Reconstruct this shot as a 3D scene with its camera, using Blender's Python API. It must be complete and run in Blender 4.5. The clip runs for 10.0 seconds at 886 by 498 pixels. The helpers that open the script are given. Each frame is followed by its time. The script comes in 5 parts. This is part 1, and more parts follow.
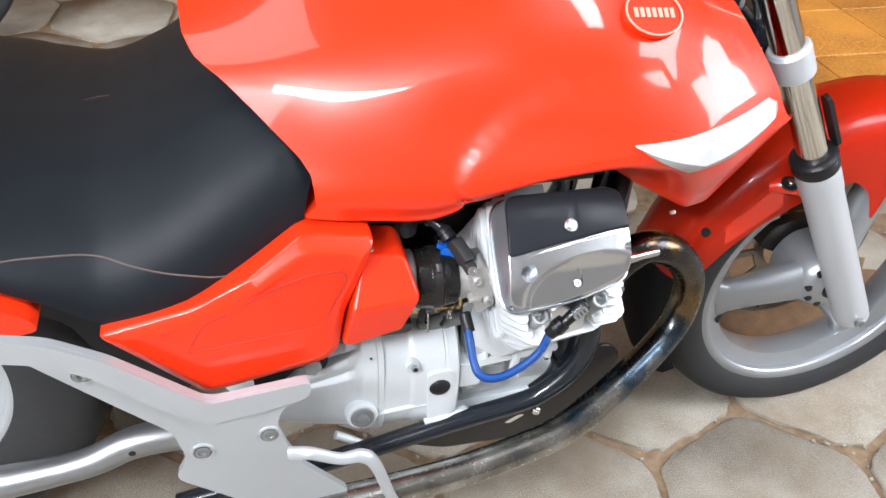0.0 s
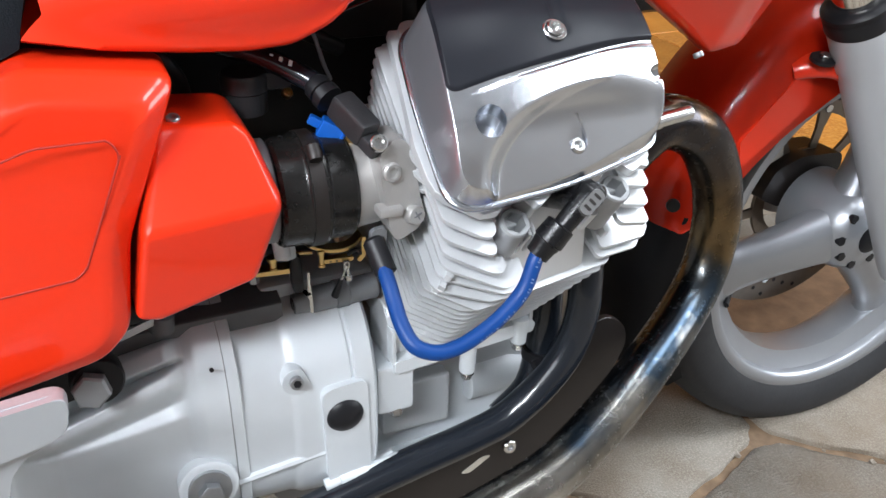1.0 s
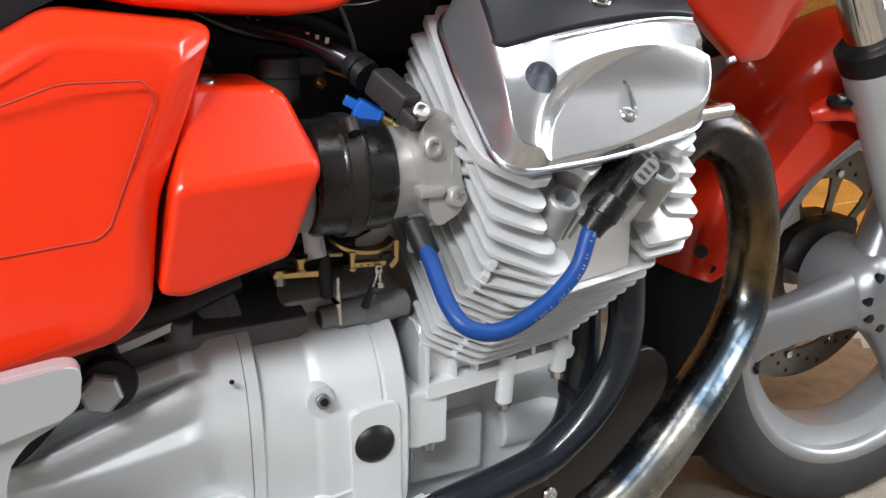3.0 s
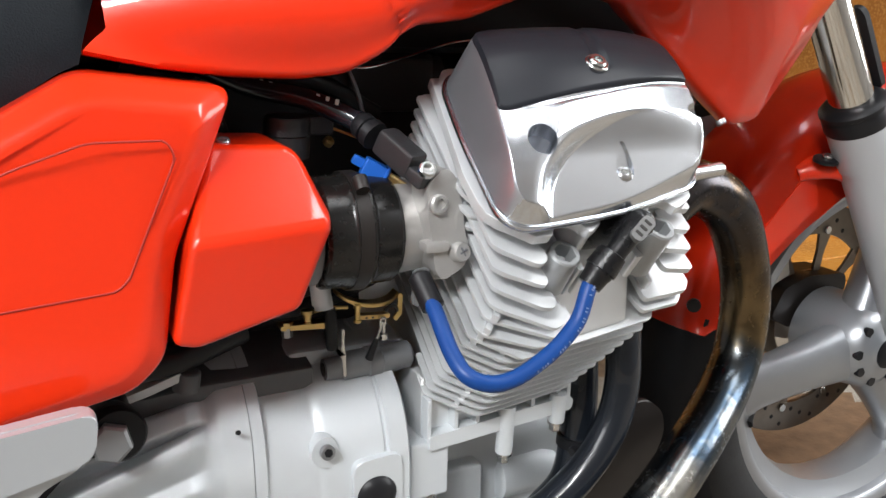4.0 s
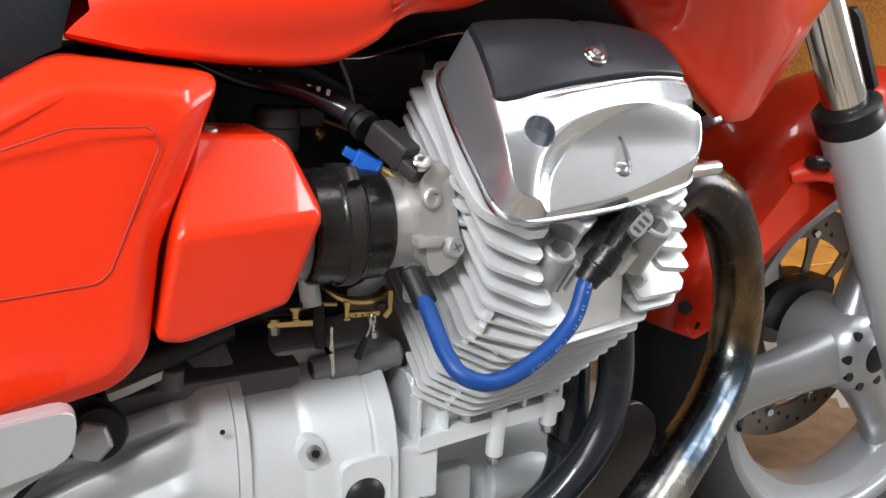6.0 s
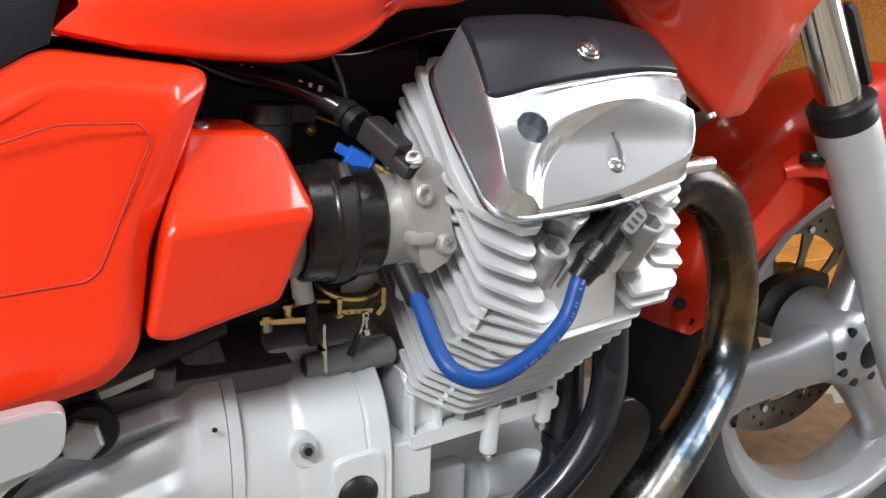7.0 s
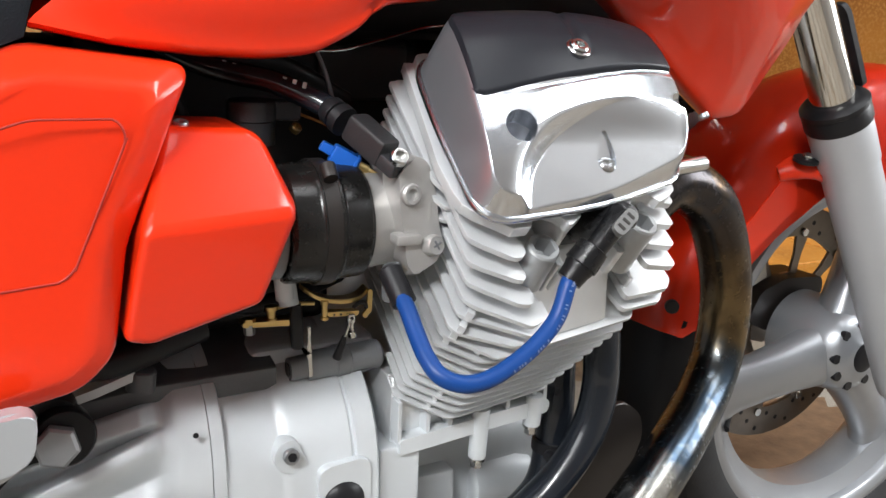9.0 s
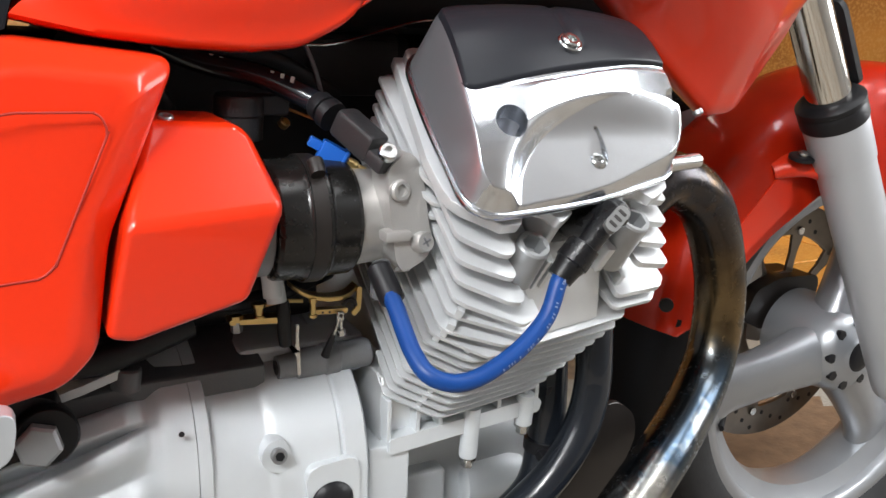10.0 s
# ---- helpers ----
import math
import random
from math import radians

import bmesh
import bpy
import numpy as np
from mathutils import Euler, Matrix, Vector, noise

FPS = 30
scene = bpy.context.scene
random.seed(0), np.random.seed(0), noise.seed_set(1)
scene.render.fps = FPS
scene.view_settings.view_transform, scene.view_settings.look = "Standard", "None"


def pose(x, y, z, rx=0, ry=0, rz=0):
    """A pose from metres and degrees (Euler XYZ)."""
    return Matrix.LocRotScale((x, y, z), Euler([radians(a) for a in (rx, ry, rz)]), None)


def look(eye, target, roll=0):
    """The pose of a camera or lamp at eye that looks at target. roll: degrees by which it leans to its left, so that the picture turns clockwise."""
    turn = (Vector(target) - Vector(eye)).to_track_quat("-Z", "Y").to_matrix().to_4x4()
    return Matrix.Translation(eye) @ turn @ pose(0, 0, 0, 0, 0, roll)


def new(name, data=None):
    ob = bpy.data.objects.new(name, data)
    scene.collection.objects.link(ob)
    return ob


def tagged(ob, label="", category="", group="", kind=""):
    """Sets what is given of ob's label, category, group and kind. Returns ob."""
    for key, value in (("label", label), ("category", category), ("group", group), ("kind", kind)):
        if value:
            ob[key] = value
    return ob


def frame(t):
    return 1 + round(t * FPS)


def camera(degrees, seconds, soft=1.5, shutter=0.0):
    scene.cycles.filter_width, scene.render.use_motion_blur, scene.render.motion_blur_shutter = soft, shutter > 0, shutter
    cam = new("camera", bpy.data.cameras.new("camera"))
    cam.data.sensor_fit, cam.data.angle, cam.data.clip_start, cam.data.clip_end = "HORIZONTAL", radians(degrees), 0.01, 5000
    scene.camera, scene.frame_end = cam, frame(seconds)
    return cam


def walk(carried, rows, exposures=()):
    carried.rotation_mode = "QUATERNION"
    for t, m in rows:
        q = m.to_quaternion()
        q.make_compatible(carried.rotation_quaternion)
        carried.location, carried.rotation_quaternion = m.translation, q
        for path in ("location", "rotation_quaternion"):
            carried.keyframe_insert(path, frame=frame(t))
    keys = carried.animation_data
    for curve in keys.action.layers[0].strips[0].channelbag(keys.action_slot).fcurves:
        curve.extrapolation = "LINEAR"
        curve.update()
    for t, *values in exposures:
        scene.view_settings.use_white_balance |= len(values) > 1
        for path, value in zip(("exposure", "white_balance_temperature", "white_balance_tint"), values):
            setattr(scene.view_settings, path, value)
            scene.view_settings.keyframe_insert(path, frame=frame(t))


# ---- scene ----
cam = camera(55.8, 10.0)
PATH = [
    (0, (-0.173, -0.91, 1.161), (0.272, 0.6, -0.072), 4.0),
    (0.2, (-0.171, -0.867, 1.089), (0.418, 0.598, -0.138), 4.3),
    (0.5, (-0.131, -0.792, 0.94), (0.5, 0.7, -0.234), 3.2),
    (0.8, (-0.1, -0.711, 0.82), (0.582, 0.848, -0.232), 1.8),
    (1, (-0.091, -0.661, 0.758), (0.636, 0.928, -0.214), 1.7),
    (1.5, (-0.088, -0.618, 0.693), (0.699, 1.027, -0.129), 2.0),
    (2, (-0.084, -0.622, 0.665), (0.7, 1.084, -0.024), -0.1),
    (2.2, (-0.097, -0.635, 0.652), (0.716, 1.064, -0.021), 0.1),
    (3.3, (-0.13, -0.66, 0.654), (0.689, 1.061, 0.047), 1.3),
    (3.5, (-0.136, -0.664, 0.657), (0.699, 1.063, 0.088), 1.5),
    (4, (-0.138, -0.667, 0.658), (0.708, 1.069, 0.137), 1.4),
    (4.5, (-0.134, -0.662, 0.656), (0.724, 1.069, 0.138), 1.8),
    (5, (-0.135, -0.652, 0.65), (0.739, 1.073, 0.142), 2.0),
    (5.5, (-0.138, -0.655, 0.649), (0.74, 1.069, 0.143), 2.2),
    (7, (-0.135, -0.654, 0.649), (0.754, 1.062, 0.132), 2.2),
    (7.5, (-0.133, -0.65, 0.648), (0.758, 1.063, 0.13), 2.4),
    (8, (-0.132, -0.646, 0.645), (0.762, 1.066, 0.127), 2.6),
    (8.5, (-0.131, -0.647, 0.645), (0.767, 1.066, 0.138), 2.6),
    (9, (-0.127, -0.646, 0.645), (0.777, 1.064, 0.136), 2.4),
    (9.5, (-0.122, -0.643, 0.644), (0.788, 1.062, 0.128), 2.6),
    (10, (-0.12, -0.643, 0.643), (0.788, 1.063, 0.13), 2.6),
]
walk(cam, [(t, look(eye, target, roll)) for t, eye, target, roll in PATH], [(0.0, -0.03, 6200, 10), (0.5, -0.06, 6150, 10), (1.0, -0.38, 6100, 10), (2.0, -0.50, 6300, 10), (4.0, -0.41, 6500, 10), (10.0, -0.39, 6500, 10)])

# ---- light ----
scene.view_settings.exposure = 0.0
world = bpy.data.worlds.new("sky")
scene.world = world
world.use_nodes = True
wn = world.node_tree
sky = wn.nodes.new("ShaderNodeTexSky")
sky.sky_type = "NISHITA"
sky.sun_disc = False
sky.sun_elevation, sky.sun_rotation = radians(50), radians(200)
wn.links.new(sky.outputs[0], wn.nodes["Background"].inputs[0])
wn.nodes["Background"].inputs[1].default_value = 0.06


def area_lamp(name, m, sx, sy, power, colour):
    d = bpy.data.lights.new(name, "AREA")
    d.shape, d.size, d.size_y, d.energy, d.color = "RECTANGLE", sx, sy, power, colour
    ob = new(name, d)
    ob.matrix_world = m
    return ob


# added area lamps that brighten the machine, set in openings of unseen walls and roof
area_lamp("front_fill_lamp", look((-1.6, -2.19, 2.66), (-0.3, 0, 0.4)), 2.5, 0.28, 330, (0.97, 0.985, 1.0))
area_lamp("right_fill_lamp", look((3.78, -1.2, 1.75), (0.4, 0, 0.5)), 1.5, 1.7, 140, (0.97, 0.985, 1.0))
area_lamp("side_fill_lamp", look((-3.28, -1.35, 2.2), (0.1, 0, 0.45)), 1.7, 1.1, 65, (0.97, 0.985, 1.0))
area_lamp("roof_fill_lamp", look((2.1, -1.35, 2.82), (2.1, -1.35, 0)), 1.4, 1.1, 80, (0.97, 0.985, 1.0))
area_lamp("roof_fill_lamp", look((0.65, -0.7, 2.82), (0.65, -0.7, 0)), 0.14, 1.0, 14, (0.97, 0.985, 1.0))
area_lamp("roof_fill_lamp", look((-1.6, 0.4, 2.82), (-1.6, 0.4, 0)), 1.0, 1.4, 20, (0.97, 0.985, 1.0))











# ---- materials ----
def material(name, colour, rough=0.5, metal=0.0, coat=0.0, vary=0.06, scale=30.0, bump=0.0, bump_scale=300.0, rough_vary=0.06, spec=0.5):
    mat = bpy.data.materials.new(name)
    mat.use_nodes = True
    t = mat.node_tree
    b = t.nodes["Principled BSDF"]
    b.inputs["Roughness"].default_value = rough
    b.inputs["Metallic"].default_value = metal
    b.inputs["Coat Weight"].default_value = coat
    b.inputs["Coat Roughness"].default_value = 0.04
    b.inputs["Specular IOR Level"].default_value = spec
    geo = t.nodes.new("ShaderNodeNewGeometry")
    n = t.nodes.new("ShaderNodeTexNoise")
    n.inputs["Scale"].default_value, n.inputs["Detail"].default_value = scale, 6
    t.links.new(geo.outputs["Position"], n.inputs["Vector"])
    mix = t.nodes.new("ShaderNodeMix")
    mix.data_type = "RGBA"
    mix.inputs[6].default_value = (*[c * (1 - vary) for c in colour], 1)
    mix.inputs[7].default_value = (*[min(1, c * (1 + vary)) for c in colour], 1)
    t.links.new(n.outputs["Fac"], mix.inputs[0])
    t.links.new(mix.outputs[2], b.inputs["Base Color"])
    mr = t.nodes.new("ShaderNodeMapRange")
    mr.inputs[3].default_value, mr.inputs[4].default_value = max(0, rough - rough_vary), rough + rough_vary
    n2 = t.nodes.new("ShaderNodeTexNoise")
    n2.inputs["Scale"].default_value, n2.inputs["Detail"].default_value = scale * 3.7, 4
    t.links.new(geo.outputs["Position"], n2.inputs["Vector"])
    t.links.new(n2.outputs["Fac"], mr.inputs[0])
    t.links.new(mr.outputs[0], b.inputs["Roughness"])
    if bump:
        n3 = t.nodes.new("ShaderNodeTexNoise")
        n3.inputs["Scale"].default_value, n3.inputs["Detail"].default_value = bump_scale, 3
        t.links.new(geo.outputs["Position"], n3.inputs["Vector"])
        bp = t.nodes.new("ShaderNodeBump")
        bp.inputs["Strength"].default_value, bp.inputs["Distance"].default_value = bump, 0.001
        t.links.new(n3.outputs["Fac"], bp.inputs["Height"])
        t.links.new(bp.outputs[0], b.inputs["Normal"])
    return mat


RED = material("red_paint", (0.66, 0.026, 0.004), 0.30, 0, 0.6, 0.03, 6, bump=0.22, bump_scale=11, rough_vary=0.03, spec=0.25)
VINYL = material("black_vinyl", (0.008, 0.010, 0.0125), 0.45, spec=0.14, bump=0.35, bump_scale=900, vary=0.2)
RUBBER = material("tyre_rubber", (0.015, 0.0155, 0.017), 0.75, vary=0.3, bump=0.2)
BLACK = material("black_plastic", (0.010, 0.010, 0.0115), 0.40, vary=0.2, spec=0.28)
BLACKP = material("black_frame_paint", (0.010, 0.0125, 0.017), 0.22, spec=0.35, coat=0.3, vary=0.15)
# silver lacquer darkened for the front wheel, its shade put into the colour
WHEELS = material("shaded_wheel_silver", (0.325, 0.340, 0.36), 0.36, 0.65, 0.35, 0.05, 25)
SILVER = material("silver_lacquer", (0.41, 0.43, 0.45), 0.36, 0.45, 0.35, 0.04, 25)
CAST = material("grey_cast_aluminium", (0.61, 0.64, 0.66), 0.48, 0.28, 0.0, 0.16, 14, bump=0.09, bump_scale=1400)
FIN = material("white_silver_engine_paint", (0.66, 0.675, 0.685), 0.38, 0.45, 0.0, 0.10, 40, bump=0.2, bump_scale=1400)
CHROME = material("polished_aluminium", (0.66, 0.685, 0.72), 0.23, 1.0, 0.0, 0.03, 20, rough_vary=0.05)
COVERTONE = material("toned_cover_aluminium", (0.40, 0.415, 0.445), 0.33, 0.8, 0.0, 0.08, 30)
DARKTOP = material("dark_grey_lacquer", (0.015, 0.016, 0.020), 0.32, 0.0, 0.0, 0.12, 30, spec=0.16)
STEEL = material("bright_steel", (0.62, 0.62, 0.61), 0.22, 1.0, 0.0, 0.08, 60)
TUBE = material("hard_chrome", (0.72, 0.70, 0.66), 0.10, 1.0, 0.0, 0.05, 60, rough_vary=0.03)
BLUE = material("blue_silicone", (0.004, 0.042, 0.19), 0.42, vary=0.1, spec=0.3)
BLUEP = material("blue_plastic", (0.008, 0.10, 0.45), 0.35, vary=0.1)
GOLD = material("yellow_zinc", (0.66, 0.48, 0.20), 0.30, 1.0, 0, 0.15, 90)
PINK = material("pale_red_print", (0.80, 0.27, 0.20), 0.4, 0, 0.5)
WHITEP = material("white_silver_trim", (0.50, 0.50, 0.505), 0.3, 0.2, 0.6, 0.02, 20)
REDD = material("groove_shade_red", (0.30, 0.012, 0.004), 0.6, 0, 0.0, 0.03, 10)
SEAMT = material("brown_thread", (0.085, 0.06, 0.05), 0.8, vary=0.3)
NUT = material("grey_zinc_nut", (0.33, 0.34, 0.345), 0.40, 0.5, 0.0, 0.12, 60, bump=0.1, bump_scale=900)
BOLT = material("dull_zinc_bolt", (0.27, 0.275, 0.28), 0.42, 0.6, 0.0, 0.15, 60)
STEELD = material("dull_steel", (0.36, 0.37, 0.38), 0.35, 0.9, 0.0, 0.1, 60)
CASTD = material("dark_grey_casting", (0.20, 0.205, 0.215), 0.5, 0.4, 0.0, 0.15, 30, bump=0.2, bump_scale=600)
CASTK = material("dull_black_steel", (0.017, 0.0135, 0.012), 0.45, 0.2, 0.0, 0.3, 30)
BLACKS = material("satin_black_rubber", (0.006, 0.006, 0.0068), 0.28, spec=0.35, vary=0.15, bump=0.15, bump_scale=900)
# casting grey darkened for the shade that lies above the gearbox
CASTSHADE = material("shaded_casting", (0.11, 0.113, 0.12), 0.5, 0.2, 0.0, 0.35, 35, bump=0.2, bump_scale=500)
# black plastic made paler, the light on the sensors put into its colour
BLACKLIT = material("paler_black_plastic", (0.021, 0.021, 0.0225), 0.42, vary=0.3, scale=50, bump=0.2, bump_scale=700)
BOOT = material("dusty_black_rubber", (0.010, 0.0095, 0.009), 0.26, vary=0.5, scale=60, spec=0.4)
STUB = material("warm_cast_aluminium", (0.44, 0.43, 0.415), 0.40, 0.55, 0.0, 0.16, 40, bump=0.12, bump_scale=900)
FORK = material("pale_grey_lacquer", (0.42, 0.435, 0.455), 0.42, 0.25, 0.2, 0.03, 18)
DISC = material("brown_grey_disc_steel", (0.22, 0.19, 0.16), 0.33, 0.9, 0.0, 0.25, 50)
PALE = material("pale_bare_metal", (0.55, 0.52, 0.45), 0.45, 0.4, 0.0, 0.1, 60)
GOLDW = material("brown_wire", (0.35, 0.16, 0.04), 0.5, vary=0.2)
PLATE = material("grey_metal_plate", (0.15, 0.15, 0.147), 0.35, 0.3)
PRINT = material("worn_pale_print", (0.16, 0.20, 0.33), 0.6)
GREYT = material("pale_grey_print", (0.55, 0.55, 0.55), 0.6)
SOIL = material("red_brown_soil", (0.18, 0.105, 0.055), 0.95, vary=0.5, scale=40, bump=1.0, bump_scale=150)
DIRT = material("brown_joint_soil", (0.20, 0.135, 0.082), 0.95, vary=0.65, scale=55, bump=1.0, bump_scale=220)
WALLM = material("plaster_wall", (0.27, 0.265, 0.255), 0.85, vary=0.1, scale=4, bump=0.3, bump_scale=80)
ROOFM = material("grey_roof_sheet", (0.19, 0.19, 0.19), 0.6, vary=0.12, scale=3)
GROUT = material("grey_grout", (0.33, 0.28, 0.22), 0.9, vary=0.2)


def exhaust_material():
    """Chromed steel, heat-tinted straw, brown and blue along the pipe."""
    mat = material("heat_tinted_chrome", (0.5, 0.5, 0.5), 0.25, 1.0, 0.0, 0.1, 45, rough_vary=0.09)
    t = mat.node_tree
    b = t.nodes["Principled BSDF"]
    geo = t.nodes.new("ShaderNodeNewGeometry")
    sep = t.nodes.new("ShaderNodeSeparateXYZ")
    t.links.new(geo.outputs["Position"], sep.inputs[0])
    n = t.nodes.new("ShaderNodeTexNoise")
    n.inputs["Scale"].default_value, n.inputs["Detail"].default_value, n.inputs["Roughness"].default_value = 22, 5, 0.5
    t.links.new(geo.outputs["Position"], n.inputs["Vector"])
    m0 = t.nodes.new("ShaderNodeMath")
    m0.operation = "SUBTRACT"
    m0.inputs[1].default_value = 0.22
    t.links.new(n.outputs["Fac"], m0.inputs[0])
    m1 = t.nodes.new("ShaderNodeMath")
    m1.operation = "MULTIPLY_ADD"
    m1.inputs[1].default_value = 0.21
    t.links.new(m0.outputs[0], m1.inputs[0])
    t.links.new(sep.outputs["Z"], m1.inputs[2])
    r = t.nodes.new("ShaderNodeValToRGB")
    stops = [(0.29, (0.55, 0.545, 0.52)), (0.36, (0.26, 0.25, 0.225)), (0.40, (0.042, 0.064, 0.092)), (0.445, (0.075, 0.076, 0.072)),
             (0.47, (0.19, 0.135, 0.07)), (0.53, (0.065, 0.046, 0.03)), (0.60, (0.042, 0.040, 0.044)), (0.63, (0.17, 0.10, 0.036))]
    for i, (pos, c) in enumerate(stops):
        e = r.color_ramp.elements[i] if i < 2 else r.color_ramp.elements.new(pos)
        e.position, e.color = pos, (*c, 1)
    t.links.new(m1.outputs[0], r.inputs[0])
    t.links.new(r.outputs[0], b.inputs["Base Color"])
    return mat


EXHAUST = exhaust_material()


def stone_material(name, base, dark, spot, scale, per_object=0.12, rough=0.85, dirt=0.0):
    mat = bpy.data.materials.new(name)
    mat.use_nodes = True
    t = mat.node_tree
    b = t.nodes["Principled BSDF"]
    b.inputs["Roughness"].default_value = rough
    geo = t.nodes.new("ShaderNodeNewGeometry")
    info = t.nodes.new("ShaderNodeObjectInfo")
    big = t.nodes.new("ShaderNodeTexNoise")
    big.inputs["Scale"].default_value, big.inputs["Detail"].default_value = scale, 8
    fine = t.nodes.new("ShaderNodeTexNoise")
    fine.inputs["Scale"].default_value, fine.inputs["Detail"].default_value = scale * 22, 4
    for n in (big, fine):
        t.links.new(geo.outputs["Position"], n.inputs["Vector"])
    ramp = t.nodes.new("ShaderNodeValToRGB")
    ramp.color_ramp.elements[0].position, ramp.color_ramp.elements[0].color = 0.3, (*dark, 1)
    ramp.color_ramp.elements[1].position, ramp.color_ramp.elements[1].color = 0.62, (*base, 1)
    t.links.new(big.outputs["Fac"], ramp.inputs[0])
    mix = t.nodes.new("ShaderNodeMix")
    mix.data_type = "RGBA"
    mix.inputs[7].default_value = (*spot, 1)
    r2 = t.nodes.new("ShaderNodeMapRange")
    r2.inputs[1].default_value, r2.inputs[2].default_value, r2.inputs[4].default_value = 0.46, 0.64, 0.85
    t.links.new(fine.outputs["Fac"], r2.inputs[0])
    t.links.new(r2.outputs[0], mix.inputs[0])
    t.links.new(ramp.outputs[0], mix.inputs[6])
    if dirt:
        # broad stains and pale dust over the stones
        wide = t.nodes.new("ShaderNodeTexNoise")
        wide.inputs["Scale"].default_value, wide.inputs["Detail"].default_value, wide.inputs["Roughness"].default_value = dirt, 9, 0.65
        t.links.new(geo.outputs["Position"], wide.inputs["Vector"])
        r3 = t.nodes.new("ShaderNodeMapRange")
        r3.inputs[1].default_value, r3.inputs[2].default_value, r3.inputs[4].default_value = 0.44, 0.66, 0.68
        t.links.new(wide.outputs["Fac"], r3.inputs[0])
        stain = t.nodes.new("ShaderNodeMix")
        stain.data_type = "RGBA"
        stain.inputs[7].default_value = (0.215, 0.165, 0.112, 1)
        t.links.new(r3.outputs[0], stain.inputs[0])
        t.links.new(mix.outputs[2], stain.inputs[6])
        mix = stain
    hsv = t.nodes.new("ShaderNodeHueSaturation")
    vr = t.nodes.new("ShaderNodeMapRange")
    vr.inputs[3].default_value, vr.inputs[4].default_value = 1 - per_object, 1 + per_object
    t.links.new(info.outputs["Random"], vr.inputs[0])
    t.links.new(vr.outputs[0], hsv.inputs["Value"])
    t.links.new(mix.outputs[2], hsv.inputs["Color"])
    t.links.new(hsv.outputs[0], b.inputs["Base Color"])
    bp = t.nodes.new("ShaderNodeBump")
    bp.inputs["Strength"].default_value, bp.inputs["Distance"].default_value = 0.9, 0.003
    t.links.new(fine.outputs["Fac"], bp.inputs["Height"])
    t.links.new(bp.outputs[0], b.inputs["Normal"])
    return mat


PAVER = stone_material("grey_tan_concrete", (0.315, 0.285, 0.24), (0.225, 0.195, 0.155), (0.40, 0.365, 0.31), 18, 0.06, 0.9, 4.0)
TILE = stone_material("orange_stone_tile", (0.62, 0.26, 0.04), (0.36, 0.14, 0.03), (0.66, 0.34, 0.09), 5, 0.3, 0.35)

OCHRE = stone_material("ochre_tiled_wall", (0.50, 0.23, 0.045), (0.33, 0.14, 0.03), (0.56, 0.30, 0.09), 3, 0.0, 0.5)


# ---- mesh helpers ----
def link_mesh(name, bm, mat, parent=None, label="", sharp=40):
    for f in bm.faces:
        f.smooth = True
    bmesh.ops.recalc_face_normals(bm, faces=bm.faces)
    lim = radians(sharp)
    for e in bm.edges:
        if len(e.link_faces) == 2 and e.calc_face_angle(0) > lim:
            e.smooth = False
    me = bpy.data.meshes.new(name)
    bm.to_mesh(me)
    bm.free()
    me.materials.append(mat)
    ob = new(name, me)
    even = ob.modifiers.new("even_shading", "WEIGHTED_NORMAL")
    even.keep_sharp = True
    if parent:
        ob.parent = parent
    if label:
        tagged(ob, label)
    return ob


def part(name, bm, mat, parent, label="", sharp=40):
    return link_mesh(name, bm, mat, parent, label, sharp)


def spline(pts, n=8):
    """Catmull-Rom through the points."""
    p = [Vector(q) for q in pts]
    p = [2 * p[0] - p[1]] + p + [2 * p[-1] - p[-2]]
    out = []
    for i in range(1, len(p) - 2):
        a, b, c, d = p[i - 1:i + 3]
        for k in range(n):
            t = k / n
            out.append(0.5 * (2 * b + (c - a) * t + (2 * a - 5 * b + 4 * c - d) * t * t + (3 * b - a - 3 * c + d) * t ** 3))
    out.append(p[-2])
    return out


def rings(bm, loops, closed=True, caps=True):
    vs = [[bm.verts.new(q) for q in lp] for lp in loops]
    n = len(vs[0])
    for a, b in zip(vs, vs[1:]):
        for i in range(n if closed else n - 1):
            j = (i + 1) % n
            bm.faces.new((a[i], a[j], b[j], b[i]))
    if caps:
        bm.faces.new(vs[0])
        bm.faces.new(list(reversed(vs[-1])))
    return vs


def tube(bm, pts, r, n=16, steps=8, smooth=True, flat=1.0):
    """A round bar along a curve; r is one radius or one for each point."""
    path = spline(pts, steps) if smooth and len(pts) > 2 else [Vector(p) for p in pts]
    m = len(path)
    rs = r if isinstance(r, (list, tuple)) else [r] * len(pts)
    up = None
    loops = []
    for i, p in enumerate(path):
        d = (path[min(i + 1, m - 1)] - path[max(i - 1, 0)]).normalized()
        if up is None:
            up = d.orthogonal().normalized()
        up = (up - d * up.dot(d)).normalized()
        side = d.cross(up)
        f = i / (m - 1) * (len(rs) - 1)
        k = min(int(f), len(rs) - 2)
        rr = rs[k] + (rs[k + 1] - rs[k]) * (f - k)
        loops.append([p + rr * (math.cos(q) * up + flat * math.sin(q) * side) for q in [2 * math.pi * j / n for j in range(n)]])
    rings(bm, loops)


def lathe(bm, p0, axis, profile, n=24):
    """Rings round an axis; profile holds (distance along, radius)."""
    p0, d = Vector(p0), Vector(axis).normalized()
    u = d.orthogonal().normalized()
    w = d.cross(u)
    rings(bm, [[p0 + d * s + r * (math.cos(q) * u + math.sin(q) * w) for q in [2 * math.pi * j / n for j in range(n)]] for s, r in profile])


